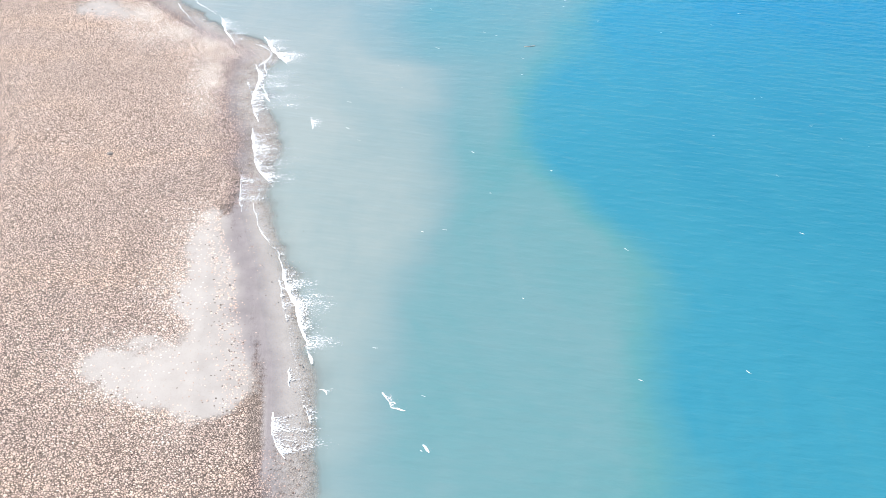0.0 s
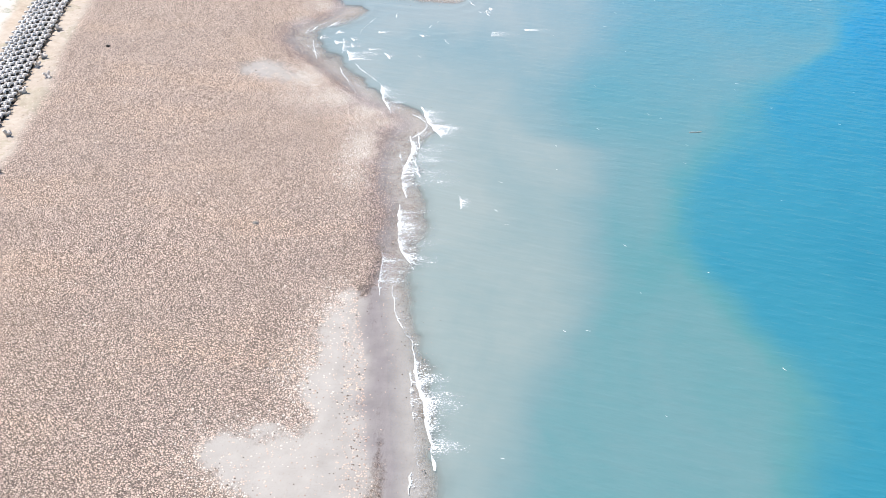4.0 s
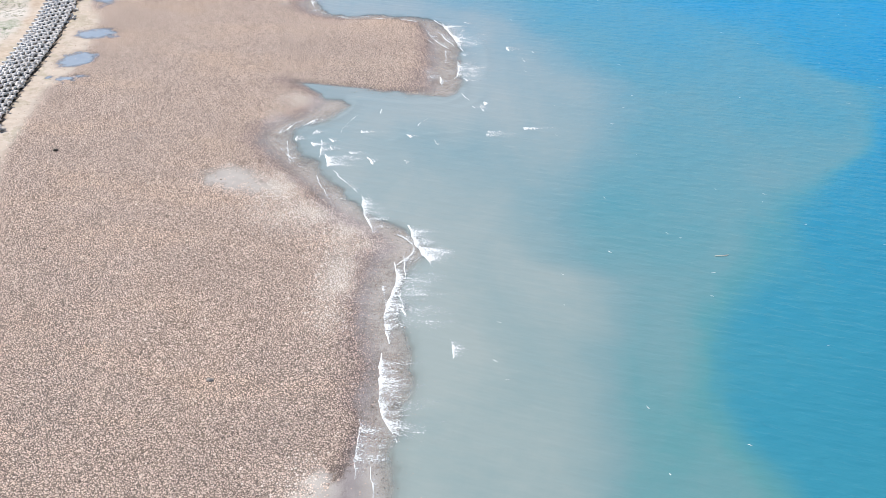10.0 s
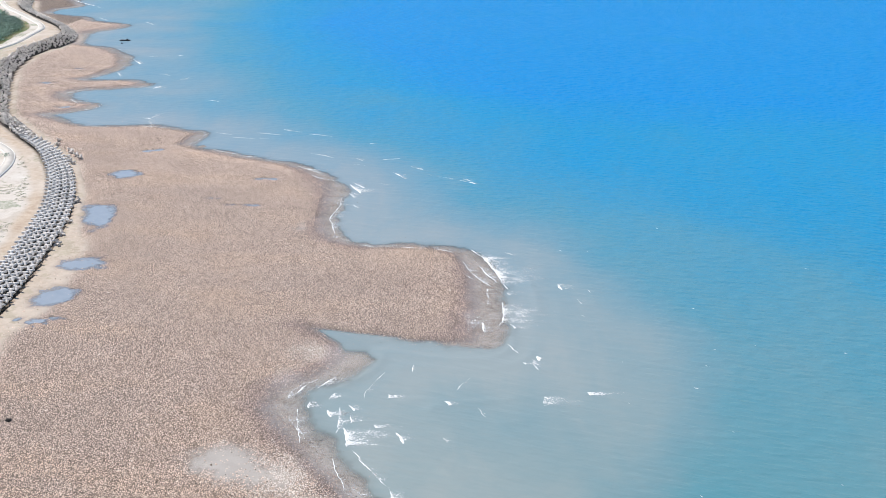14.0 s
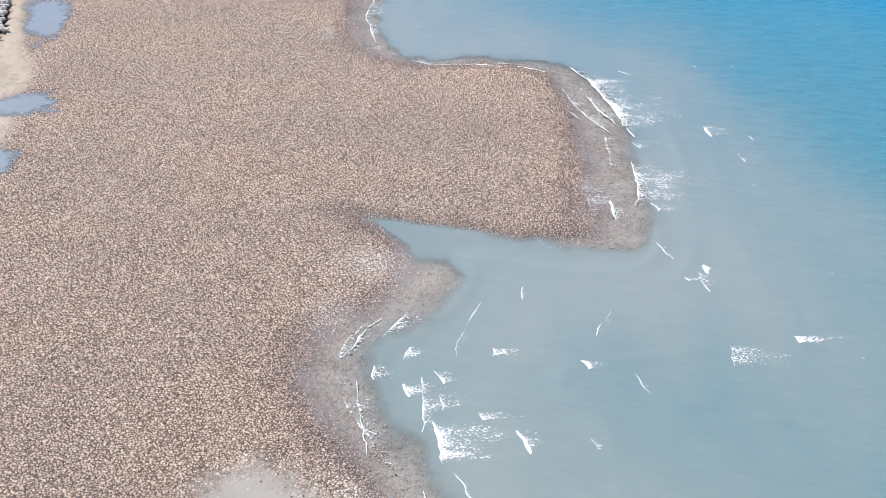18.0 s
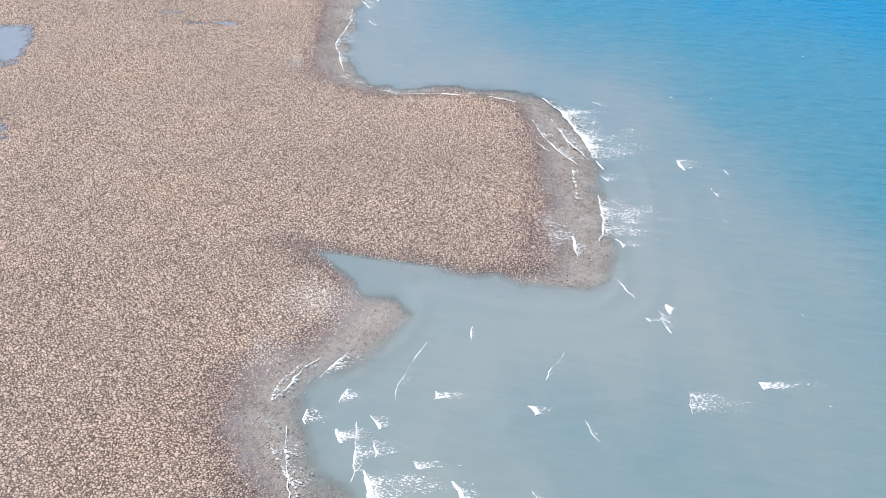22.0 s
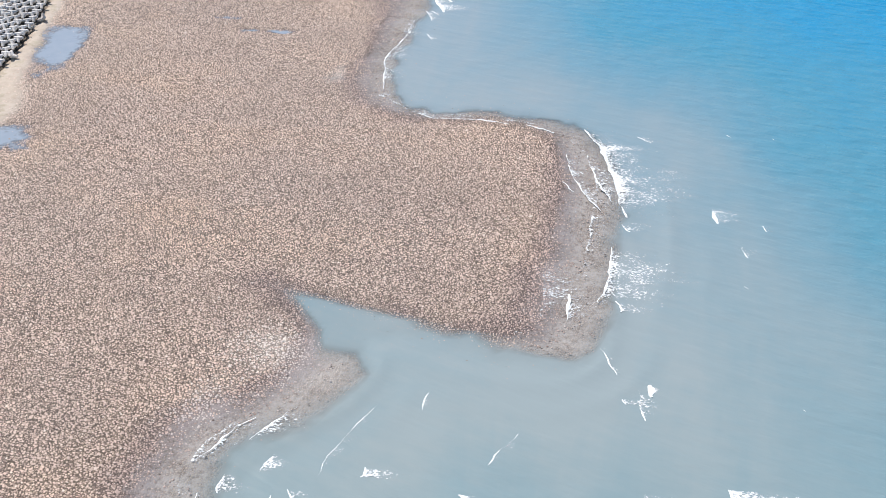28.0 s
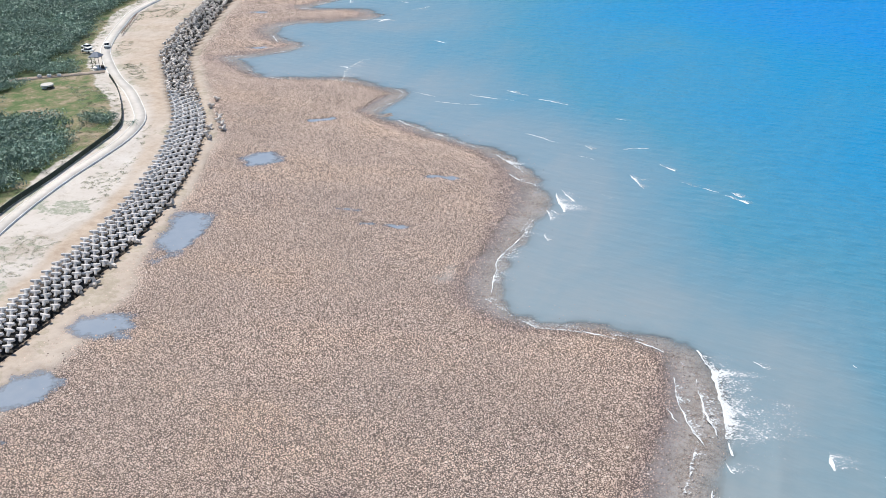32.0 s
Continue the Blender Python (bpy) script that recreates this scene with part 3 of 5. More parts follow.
silt -= 0.14 * ease(0, 70, SX - w2) + 0.14 * far
silt += 0.10 * fuzz(SX, SY, 45, 55, 5) * (1 - 0.5 * far)
silt += 0.22 * far * np.clip(fuzz(SX, SY * 2.5, 90, 57), 0, 1)
calm = ease(285, 345, SY) * (1 - ease(430, 560, SY))
silt = silt * (1 - 0.62 * calm) + 0.62 * calm * (0.95 - 0.45 * ease(8, 70, sea_d + 8 * fuzz(SX, SY, 30, 58)))
# how much of the painted sky blue the water takes, growing northward
sky_tinted = ease(110, 440, SY)
shoal = ease(208, 220, SY) * (1 - ease(256, 262, SY)) + ease(272, 280, SY) * (1 - ease(318, 326, SY)) * (SX > -14)
deep = ease(0.3, 1, (sea_d + 1.6 * at_grid(tuck, SX, SY) + 2 * fuzz(SX, SY, 12, 59) + 1.6 * fuzz(SX, SY, 3.5, 60)) / (9.0 + 2.0 * shoal))
deep = np.maximum(deep, 0.85 * ease(-0.5, 1.8, sea_d) * (1 - ease(5, 11, np.abs(SY - 270))) * (1 - ease(-22, -6, SX)) * (SX > -45))
sea = new("sea_water", grid_mesh("sea_water", WX, WY, swell_z(SX, SY), {"silt": np.clip(silt, 0, 1), "deep": deep, "open": sky_tinted}))
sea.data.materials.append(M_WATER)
tagged(sea, "turquoise sea with grey-green silt plumes along the shore", "water", kind="structure")


# ---- building blocks ----
def part(name, bm, material, parent, label=""):
    me = bpy.data.meshes.new(name)
    bm.to_mesh(me)
    bm.free()
    me.materials.append(material)
    ob = new(name, me)
    ob.parent = parent
    return tagged(ob, label)


def thing(name, m, label, category, group=""):
    ob = new(name)
    ob.matrix_world = m
    return tagged(ob, label, category, group)


def box(bm, x, y, z, sx, sy, sz, bevel=0.0, m=None):
    made = bmesh.ops.create_cube(bm, size=1.0, matrix=(m or Matrix()) @ Matrix.Translation((x, y, z)) @ Matrix.Diagonal((sx, sy, sz, 1)))
    if bevel:
        edges = list({e for v in made["verts"] for e in v.link_edges})
        bmesh.ops.bevel(bm, geom=edges, offset=bevel, segments=1, affect="EDGES")
    return bm


def rod(bm, a, b, r1, r2, n=8):
    a, b = Vector(a), Vector(b)
    turn = (b - a).to_track_quat("Z", "Y").to_matrix().to_4x4()
    bmesh.ops.create_cone(bm, cap_ends=True, segments=n, radius1=r1, radius2=r2, depth=(b - a).length, matrix=Matrix.Translation((a + b) / 2) @ turn)
    return bm


def boxed(*sizes, bevel=0.0):
    bm = bmesh.new()
    return box(bm, *sizes, bevel=bevel)

# ---- pools on the flat ----
for row, pool_z in zip(POOLS, POOL_Z):
    cx, cy, rx, ry, turn = row
    half = 2.0 * max(rx, ry)
    xs, ys = np.arange(-half, half, 0.4), np.arange(-half, half, 0.4)
    xx, yy = np.meshgrid(xs, ys)
    depth = pool_depth(xx + cx, yy + cy, row)
    lie = (depth > -0.25) & (at_grid(wall_d, xx + cx, yy + cy) < -4.5)
    nx = len(xs)
    cell = (lie[:-1, :-1] & lie[1:, :-1] & lie[:-1, 1:] & lie[1:, 1:]).ravel()
    i = (np.arange(len(ys) - 1)[:, None] * nx + np.arange(nx - 1)[None]).ravel()[cell]
    faces = np.stack([i, i + 1, i + 1 + nx, i + nx], 1)
    used, faces = np.unique(faces, return_inverse=True)
    me = bpy.data.meshes.new("tide_pool")
    fill(me, np.stack([xx, yy, 0 * xx], -1).reshape(-1, 3)[used], faces.reshape(-1, 4))
    me.attributes.new("deep", "FLOAT", "POINT").data.foreach_set("value", depth.ravel()[used].astype(np.float32))
    me.materials.append(M_POOL)
    ob = new("tide_pool", me)
    ob.location = (cx, cy, pool_z)
    tagged(ob, "shallow still tide pool among brown cobbles", "pool", "pools on the flat")

# ---- road along the terrace ----
def ribbon(name, line, lo, hi, lift, thick, material, label, category, parent=None):
    """A strip beside a line, from offset lo to offset hi."""
    d = np.gradient(line, axis=0)
    n = np.stack([-d[:, 1], d[:, 0]], 1) / np.linalg.norm(d, axis=1)[:, None]
    co, faces = [], []
    mid = line + n * (lo + hi) / 2
    z = at_grid(ground_z, mid[:, 0], mid[:, 1])
    z = np.convolve(np.pad(z, 2, mode="edge"), np.ones(5) / 5, "valid") + lift
    for (x, y), (nx, ny), h in zip(line, n, z):
        co += [(x + nx * lo, y + ny * lo, h - thick), (x + nx * lo, y + ny * lo, h), (x + nx * hi, y + ny * hi, h), (x + nx * hi, y + ny * hi, h - thick)]
    for k in range(len(line) - 1):
        a, b = 4 * k, 4 * k + 4
        faces += [(a, b, b + 1, a + 1), (a + 1, b + 1, b + 2, a + 2), (a + 2, b + 2, b + 3, a + 3)]
    me = bpy.data.meshes.new(name)
    fill(me, np.array(co), np.array(faces))
    me.materials.append(material)
    ob = new(name, me)
    ob.parent = parent
    return tagged(ob, label, category, kind="" if parent else "structure")


lane = spline(ROAD, 3.0)
road = ribbon("road", lane, -1.35, 1.35, 0.30, 0.8, M_ROAD, "narrow pale concrete coast road", "road")
ribbon("kerb", lane, -1.53, -1.35, 0.36, 0.8, M_KERB, "white painted kerb", "", road)
ribbon("kerb", lane, 1.35, 1.53, 0.36, 0.8, M_KERB, "white painted kerb", "", road)

# ---- breaking waves ----
def breaker(points, trail, thick=0.17, body=0.80):
    """A broken wave: a dense crest along the points, and lacy foam behind it on its seaward side."""
    trail *= 1.35
    way = spline(points, 0.3) if len(points) > 2 else np.array(points, float)
    far_on = np.r_[0, np.cumsum(np.linalg.norm(np.diff(way, axis=0), axis=1))]
    length = float(far_on[-1])
    n = max(8, min(90, int(length / 0.35)))
    u = np.linspace(0, 1, n)
    line = np.stack([np.interp(u * length, far_on, way[:, k]) for k in (0, 1)], 1)
    ax, ay = (float(c) for c in line[0])
    bx, by = (float(c) for c in line[-1])
    along = np.gradient(line, axis=0)
    along /= np.linalg.norm(along, axis=1)[:, None]
    side = np.stack([-along[:, 1], along[:, 0]], 1)
    side *= np.where(side[:, :1].mean() < 0, -1, 1)
    seaward = side.mean(0) / (np.linalg.norm(side.mean(0)) + 1e-9)
    back = np.array((0.97, 0.05)) * 0.85 + seaward * 0.25
    taper = np.minimum(1, 5 * np.minimum(u, 1 - u) + 0.05)
    line = line - side * (taper * (0.55 * fuzz(u * length + ax, u * 0 + ay, 4.0, 61) + 0.28 * fuzz(u * length, u * 0 + by, 1.2, 62)))[:, None]
    wave = thing("breaking_wave", Matrix.Translation((ax, ay, 0)), "small broken wave with white foam running onto the shore", "wave", "breaking waves")
    lip = thick * (0.35 + 0.65 * np.sin(math.pi * np.clip(u * 0.9 + 0.05, 0, 1)) ** 0.6) * np.clip(0.6 + 2.1 * fuzz(u * length + by, u * 0 + ax, 2.6, 63), 0.0, 2.6)
    bm, rings = bmesh.new(), []
    rise = swell_z(line[:, 0], line[:, 1])
    for (x, y), w, up in zip(line, lip, rise):
        w = max(0.006, w)
        ring = []
        for off, h in ((-0.55, 0.01), (-0.35, 0.30), (0.1, 0.42), (0.9, 0.22), (1.7, 0.03)):
            ring.append(bm.verts.new((x + seaward[0] * off * w - ax, y + seaward[1] * off * w - ay, h * w + 0.02 + up)))
        rings.append(ring)
    for p, q in zip(rings[:-1], rings[1:]):
        for k in range(4):
            bm.faces.new((p[k], q[k], q[k + 1], p[k + 1]))
    for f in bm.faces:
        f.smooth = True
    part("crest", bm, M_FOAM, wave, "dense white foam crest")
    if trail <= 0:
        return wave
    m = max(6, int(trail / 0.5))
    reach = trail * (0.35 + 0.65 * np.clip(0.55 + 1.3 * fuzz(u * length + ax, u * 0 + by, 2.6, 64), 0.1, 1.1))
    reach = reach * (0.3 + 0.7 * np.sqrt(np.clip(np.sin(math.pi * (0.06 + 0.88 * u)), 0, 1)))
    v = np.linspace(0, 1, m)
    co = line[:, None] + back * (reach[:, None] * v)[..., None]
    froth = (0.80 * body * (1 - v[None]) ** 0.7 + 0.40 * body * (1 - ease(0, 0.16, v[None]))) * np.minimum(1, 5 * np.minimum(u, 1 - u) + 0.12)[:, None] * (v[None] < 0.999)
    froth = froth * np.clip(0.85 + 0.6 * fuzz(co[..., 0], co[..., 1], 3.0, 65), 0.3, 1.25)
    narrow = np.abs(2 * u - 1)[:, None] * (0.45 + 0.8 * v[None]) + 0.3 * fuzz(co[..., 0], co[..., 1], 1.8, 66)
    froth = froth * (1 - ease(0.5, 1.05, narrow))
    z = 0.035 + swell_z(co[..., 0], co[..., 1])
    me = bpy.data.meshes.new("foam_trail")
    pts = np.concatenate([co - (ax, ay), z[..., None]], -1).reshape(-1, 3)
    i = (np.arange(n - 1)[:, None] * m + np.arange(m - 1)[None]).ravel()
    fill(me, pts, np.stack([i, i + 1, i + 1 + m, i + m], 1))
    me.attributes.new("froth", "FLOAT", "POINT").data.foreach_set("value", froth.astype(np.float32).ravel())
    me.materials.append(M_LACE)
    ob = new("foam_trail", me)
    ob.parent = wave
    tagged(ob, "thin lace of foam")
    return wave


WAVES_SOUTH = [
    ([(-3.5, 183.6), (-2.6, 176.8), (-3.6, 170.7), (-3.6, 164.9), (-2.1, 156.8)], 9, 0.16, 0.95),
    ([(-3.1, 154.1), (-2.4, 142.8), (-1.4, 138.3), (1.3, 131.4)], 8, 0.15, 0.9),
    ([(-4.8, 136.6), (-4.4, 130.3), (-3.9, 123.1)], 5, 0.08, 0.8),
    ([(-2.1, 198.4), (0.2, 190.2), (3.6, 182.6)], 7, 0.24, 1),
    ([(-12.8, 211.3), (-11.0, 202.7), (-8.6, 194.3)], 5, 0.14, 0.9),
    ([(-20.4, 222.6), (-17.1, 217.1), (-13.4, 211.8)], 1.5, 0.08, 0.6),
    ([(-24.8, 237.9), (-24.1, 228.4)], 3, 0.08, 0.7),
    ([(8.0, 158.8), (8.6, 153.3)], 2, 0.22, 0.9),
    ([(-13.5, 229.3), (-11.9, 225.7)], 3, 0.2, 0.9),
    ([(-23.3, 219.5), (-19.9, 209.9), (-17.1, 204.1)], 1, 0.05, 0.5),
    ([(10.9, 262.9), (12.1, 257.8)], 2, 0.1, 0.8),
    ([(-2.0, 125.9), (-0.3, 116.8), (2.6, 109.9), (3.5, 105.4)], 1.5, 0.08, 0.6),
    ([(3.1, 107.5), (4.2, 101.2), (5.5, 95.3), (6.5, 90.3), (7.4, 85.0), (8.0, 81.1)], 4.5, 0.22, 1),
    ([(9.0, 75.4), (10.0, 74.3)], 3, 0.12, 0.8),
    ([(17.8, 74.2), (18.8, 71.3), (20.7, 70.2)], 1.2, 0.2, 0.8),
    ([(22.6, 63.4), (23.3, 61.8)], 1, 0.14, 0.8),
    ([(4.9, 80.6), (4.9, 76.3)], 1.5, 0.1, 0.7),
    ([(6.9, 72.2), (7.7, 68.5)], 2, 0.08, 0.7),
    ([(2.6, 71.2), (2.6, 66.3), (4.4, 62.1)], 6, 0.08, 0.85),
    ([(-2.0, 186.4), (-0.9, 177.7)], 3, 0.08, 0.75),
    ([(-1.6, 173.0), (-0.1, 165.6)], 3, 0.14, 0.9),
]
WAVES_BAY = [
    ([(-26.8, 251.6), (-28.6, 248.9), (-30.2, 245.4)], 4, 0.12, 0.8),
    ([(-30.7, 239.7), (-30.4, 237.0)], 3, 0.1, 0.8),
    ([(-23.4, 239.1), (-22.1, 236.8)], 4, 0.18, 0.9),
    ([(-18.2, 253.4), (-19.7, 249.4), (-20.5, 245.8), (-20.9, 241.8)], 1, 0.04, 0.4),
    ([(-22.6, 235.3), (-22.0, 232.3)], 6, 0.12, 0.85),
    ([(-12.7, 257.1), (-12.7, 254.3)], 1.2, 0.14, 0.8),
    ([(-1.4, 252.6), (-2.8, 249.8), (-3.6, 247.2)], 0.8, 0.07, 0.5),
    ([(-5.7, 242.1), (-4.7, 240.7)], 4, 0.2, 0.9),
    ([(21.4, 249.1), (21.9, 247.6)], 6, 0.2, 1),
    ([(9.2, 261.0), (9.7, 260.1)], 3, 0.12, 0.8),
    ([(5.6, 269.7), (8.1, 265.2)], 0.8, 0.05, 0.4),
    ([(-23.0, 230.2), (-22.3, 226.8), (-21.4, 223.5)], 11, 0.2, 1),
    ([(-27.2, 241.0), (-26.6, 243.7)], 4, 0.12, 0.85),
    ([(-26.9, 236.5), (-25.9, 234.2)], 4, 0.14, 0.85),
    ([(-16.4, 244.0), (-16.5, 242.5)], 4, 0.14, 0.8),
    ([(-32.5, 236.6), (-31.4, 232.0), (-29.8, 224.2)], 2, 0.08, 0.6),
    ([(-34.5, 241.6), (-33.1, 245.4), (-30.8, 249.0)], 2, 0.07, 0.6),
    ([(-17.9, 232.3), (-17.1, 230.8)], 5, 0.16, 0.85),
    ([(13.1, 246.5), (13.0, 242.5)], 13, 0.03, 0.72),
    ([(0.8, 240.2), (2.3, 236.9)], 0.8, 0.04, 0.4),
    ([(-5.1, 228.7), (-4.5, 226.8)], 1, 0.08, 0.5),
    ([(12.0, 264.1), (12.5, 262.0)], 1.5, 0.22, 0.9),
]
WAVES_CAPE = [
    ([(-4.0, 326.7), (-0.5, 320.7), (1.5, 314.5), (2.9, 309.3), (5.6, 300.6)], 10, 0.2, 0.95),
    ([(4.4, 292.4), (4.9, 284.5), (4.0, 279.2)], 11, 0.16, 0.95),
    ([(-5.7, 317.7), (-3.8, 311.6), (-0.9, 305.8), (1.8, 301.7)], 3.5, 0.08, 0.75),
    ([(-5.8, 287.5), (-4.1, 281.5), (-2.5, 274.8)], 4.5, 0.07, 0.75),
    ([(17.4, 305.7), (18.3, 301.6)], 4, 0.18, 0.9),
    ([(21.9, 296.2), (22.6, 293.6)], 1.5, 0.1, 0.7),
    ([(-22.1, 327.0), (-16.5, 326.3)], 1.5, 0.12, 0.7),
    ([(-13.6, 326.6), (-8.6, 324.5)], 1.5, 0.12, 0.7),
    ([(5.0, 299.2), (6.5, 296.7)], 4, 0.14, 0.85),
    ([(-6.1, 274.1), (-5.1, 270.4)], 3, 0.06, 0.7),
    ([(-6.5, 312.4), (-4.2, 308.3), (-2.8, 306.3)], 1.2, 0.06, 0.5),
    ([(-2.5, 318.3), (0.5, 309.7), (3.5, 303.7)], 4, 0.08, 0.75),
    ([(24.4, 302.2), (25.1, 300.7)], 1, 0.1, 0.6),
    ([(4.7, 325.9), (7.1, 324.2)], 2, 0.1, 0.7),
    ([(0.2, 280.1), (0.8, 274.3)], 4, 0.12, 0.85),
    ([(6.3, 279.7), (7.2, 277.4)], 7, 0.18, 0.9),
]
WAVES_NORTH = [
    ([(-43.6, 367.4), (-43.4, 357.8), (-44.0, 347.9), (-40.8, 335.2)], 3, 0.1, 0.75),
    ([(-42.5, 383.6), (-38.6, 378.5)], 3.5, 0.18, 0.9),
    ([(-41.8, 373.0), (-39.3, 370.6)], 2, 0.1, 0.8),
    ([(-20.0, 395.2), (-11.7, 391.5)], 3, 0.12, 0.7),
    ([(-9.2, 392.3), (-6.7, 389.9)], 2, 0.2, 0.9),
    ([(-43.2, 381.7), (-41.1, 376.9), (-38.9, 372.7)], 8, 0.22, 0.95),
    ([(-10.3, 390.5), (-5.1, 387.1)], 2, 0.22, 0.9),
    ([(-26.6, 404.3), (-22.5, 400.9)], 1.5, 0.2, 0.9),
    ([(-61.2, 415.6), (-56.3, 413.6), (-51.9, 411.6)], 1.5, 0.12, 0.7),
    ([(-101.5, 440.1), (-93.5, 437.5)], 1.5, 0.1, 0.7),
    ([(-85.1, 441.3), (-78.6, 439.9), (-72.2, 439.6)], 1.5, 0.14, 0.7),
    ([(-66.4, 442.1), (-57.8, 439.5)], 2, 0.16, 0.8),
    ([(-91.8, 433.4), (-85.4, 433.1), (-79.4, 433.8)], 1.2, 0.08, 0.6),
    ([(-116.2, 491.2), (-111.1, 489.0)], 2, 0.2, 0.9),
    ([(-60.2, 397.6), (-57.4, 394.7)], 5, 0.14, 0.85),
    ([(-56.4, 389.6), (-52.6, 386.6), (-49.2, 385.2)], 2.5, 0.1, 0.8),
    ([(-123.4, 442.0), (-128.2, 454.0), (-128.2, 464.4), (-126.5, 466.7)], 3, 0.1, 0.7),
    ([(-45.5, 411.4), (-43.1, 409.0)], 2, 0.18, 0.9),
    ([(-42.5, 372.6), (-40.1, 367.7)], 4, 0.12, 0.85),
    ([(-39.3, 361.5), (-37.8, 358.4)], 2, 0.1, 0.8),
    ([(-34.1, 383.7), (-31.9, 381.9)], 1.5, 0.1, 0.7),
    ([(-43.4, 431.8), (-40.2, 431.3)], 1.5, 0.1, 0.7),
    ([(-150.8, 511.2), (-141.3, 513.3)], 3, 0.15, 0.8),
    ([(-139.4, 527.9), (-135.6, 533.9)], 4, 0.18, 0.8),
    ([(-171.0, 485.6), (-164.0, 477.8)], 2, 0.1, 0.7),
    ([(-167.5, 579.5), (-160.1, 583.5), (-153.0, 585.9)], 3, 0.2, 0.7),
    ([(-173.1, 572.6), (-166.0, 561.1)], 4, 0.2, 0.8),
    ([(-187.8, 596.9), (-180.3, 587.7)], 3, 0.2, 0.7),
    ([(-143.9, 509.2), (-142.1, 514.4)], 4, 0.2, 0.8),
    ([(-279.6, 769.6), (-265.3, 754.8), (-246.7, 736.0)], 3, 0.25, 0.8),
    ([(-233.3, 696.3), (-224.9, 685.9)], 3, 0.2, 0.7),
    ([(-201.9, 684.2), (-195.4, 676.3)], 3, 0.2, 0.7),
    ([(-76.7, 447.1), (-69.7, 444.1)], 2.5, 0.2, 0.8),
    ([(-31.8, 396.6), (-26.5, 389.2)], 2.5, 0.2, 0.9),
    ([(-36.5, 411.4), (-31.1, 413.5)], 1.5, 0.14, 0.7),
    ([(-45.6, 404.3), (-41.1, 403.2)], 1.5, 0.12, 0.7),
    ([(-131.7, 457.3), (-127.3, 455.7)], 2, 0.15, 0.7),
    ([(-151.1, 539.8), (-145.1, 537.6)], 2, 0.15, 0.7),
    ([(-170.7, 541.9), (-165.5, 532.8)], 3, 0.15, 0.7),
]
for rows in (WAVES_SOUTH, WAVES_BAY, WAVES_CAPE, WAVES_NORTH):
    for row in rows:
        breaker(*row)

# small flecks where wavelets break far out
r = np.random.RandomState(21)
flecks = []
while len(flecks) < 70:
    x, y = r.uniform(12, 125), r.uniform(62, 360)
    if x > 0.2 * (y - 260) and at_grid(shore_d, np.array([x]), np.array([y]))[0] < -12:
        flecks.append((x, y, r.uniform(0.2, 0.6), r.uniform(0.03, 0.09), r.normal(-0.5, 0.35)))
bm = bmesh.new()
for x, y, long, wide, turn in flecks:
    c, sn = math.cos(turn), math.sin(turn)
    ring = [(long * k, wide * (1 - k * k) * m + 0.15 * long * k * k) for k, m in ((-1, 1), (-0.4, 1), (0.3, 1), (1, 1), (0.4, -1), (-0.3, -1))]
    low = [bm.verts.new((x + a * c - b * sn, y + a * sn + b * c, 0.01)) for a, b in ring]
    top = bm.verts.new((x, y, 0.06))
    for a, b in zip(low, low[1:] + low[:1]):
        bm.faces.new((a, b, top))
me = bpy.data.meshes.new("foam_flecks")
bm.to_mesh(me), bm.free()
me.materials.append(M_FOAM)
tagged(new("foam_flecks", me), "tiny white flecks of foam scattered over the open sea", "foam", kind="stuff")

# thin swash line where the water meets the stones
swash = thing("swash_line", Matrix(), "thin broken white line of swash along the stones", "foam")
for stretch, (lo, hi) in enumerate(((70, 160), (160, 262), (262, 345), (345, 420), (420, 560))):
    fine = coast[(coast[:, 1] > lo) & (coast[:, 1] <= hi)]
    fine = spline(fine[::2], 0.5)
    east = np.gradient(fine, axis=0)
    east = np.stack([east[:, 1], -east[:, 0]], 1) / (np.linalg.norm(east, axis=1)[:, None] + 1e-9)
    push = 0.5 + 3.2 * np.clip(east[:, 0], 0, 1) + 1.2 * fuzz(fine[:, 0], fine[:, 1], 14.0, 71) + 0.35 * fuzz(fine[:, 0], fine[:, 1], 3.0, 72)
    live = np.clip(0.42 + 1.5 * fuzz(fine[:, 0], fine[:, 1], 9.0, 73) + 0.7 * fuzz(fine[:, 0], fine[:, 1], 2.0, 74), 0, 1)
    live[(fine[:, 1] > 250) & (fine[:, 1] < 283) & (fine[:, 0] < -4)] = 0
    run = []
    for (x, y), (ex, ey), p, on in [*zip(fine, east, push, live), ((0, 0), (0, 0), 0, 0)]:
        if on > 0.05:
            run.append((x, y, ex, ey, p, on))
            continue
        if len(run) > 4:
            co, froth = [], []
            for x, y, ex, ey, p, on in run:
                for off, full in ((-0.10, 0.25), (0.0, 1.0), (0.14, 0.9), (0.4, 0.48), (1.0, 0.36), (2.6 * on + 0.2, 0.0)):
                    co.append((x + ex * (p + off), y + ey * (p + off), 0.03))
                    froth.append(0.8 * full * on)
            n = len(run)
            i = (np.arange(n - 1)[:, None] * 6 + np.arange(5)[None]).ravel()
            me = bpy.data.meshes.new("swash_foam")
            fill(me, np.array(co), np.stack([i, i + 1, i + 7, i + 6], 1))
            me.attributes.new("froth", "FLOAT", "POINT").data.foreach_set("value", np.array(froth, np.float32))
            me.materials.append(M_LACE)
            ob = new("swash_foam", me)
            ob.parent = swash
        run = []

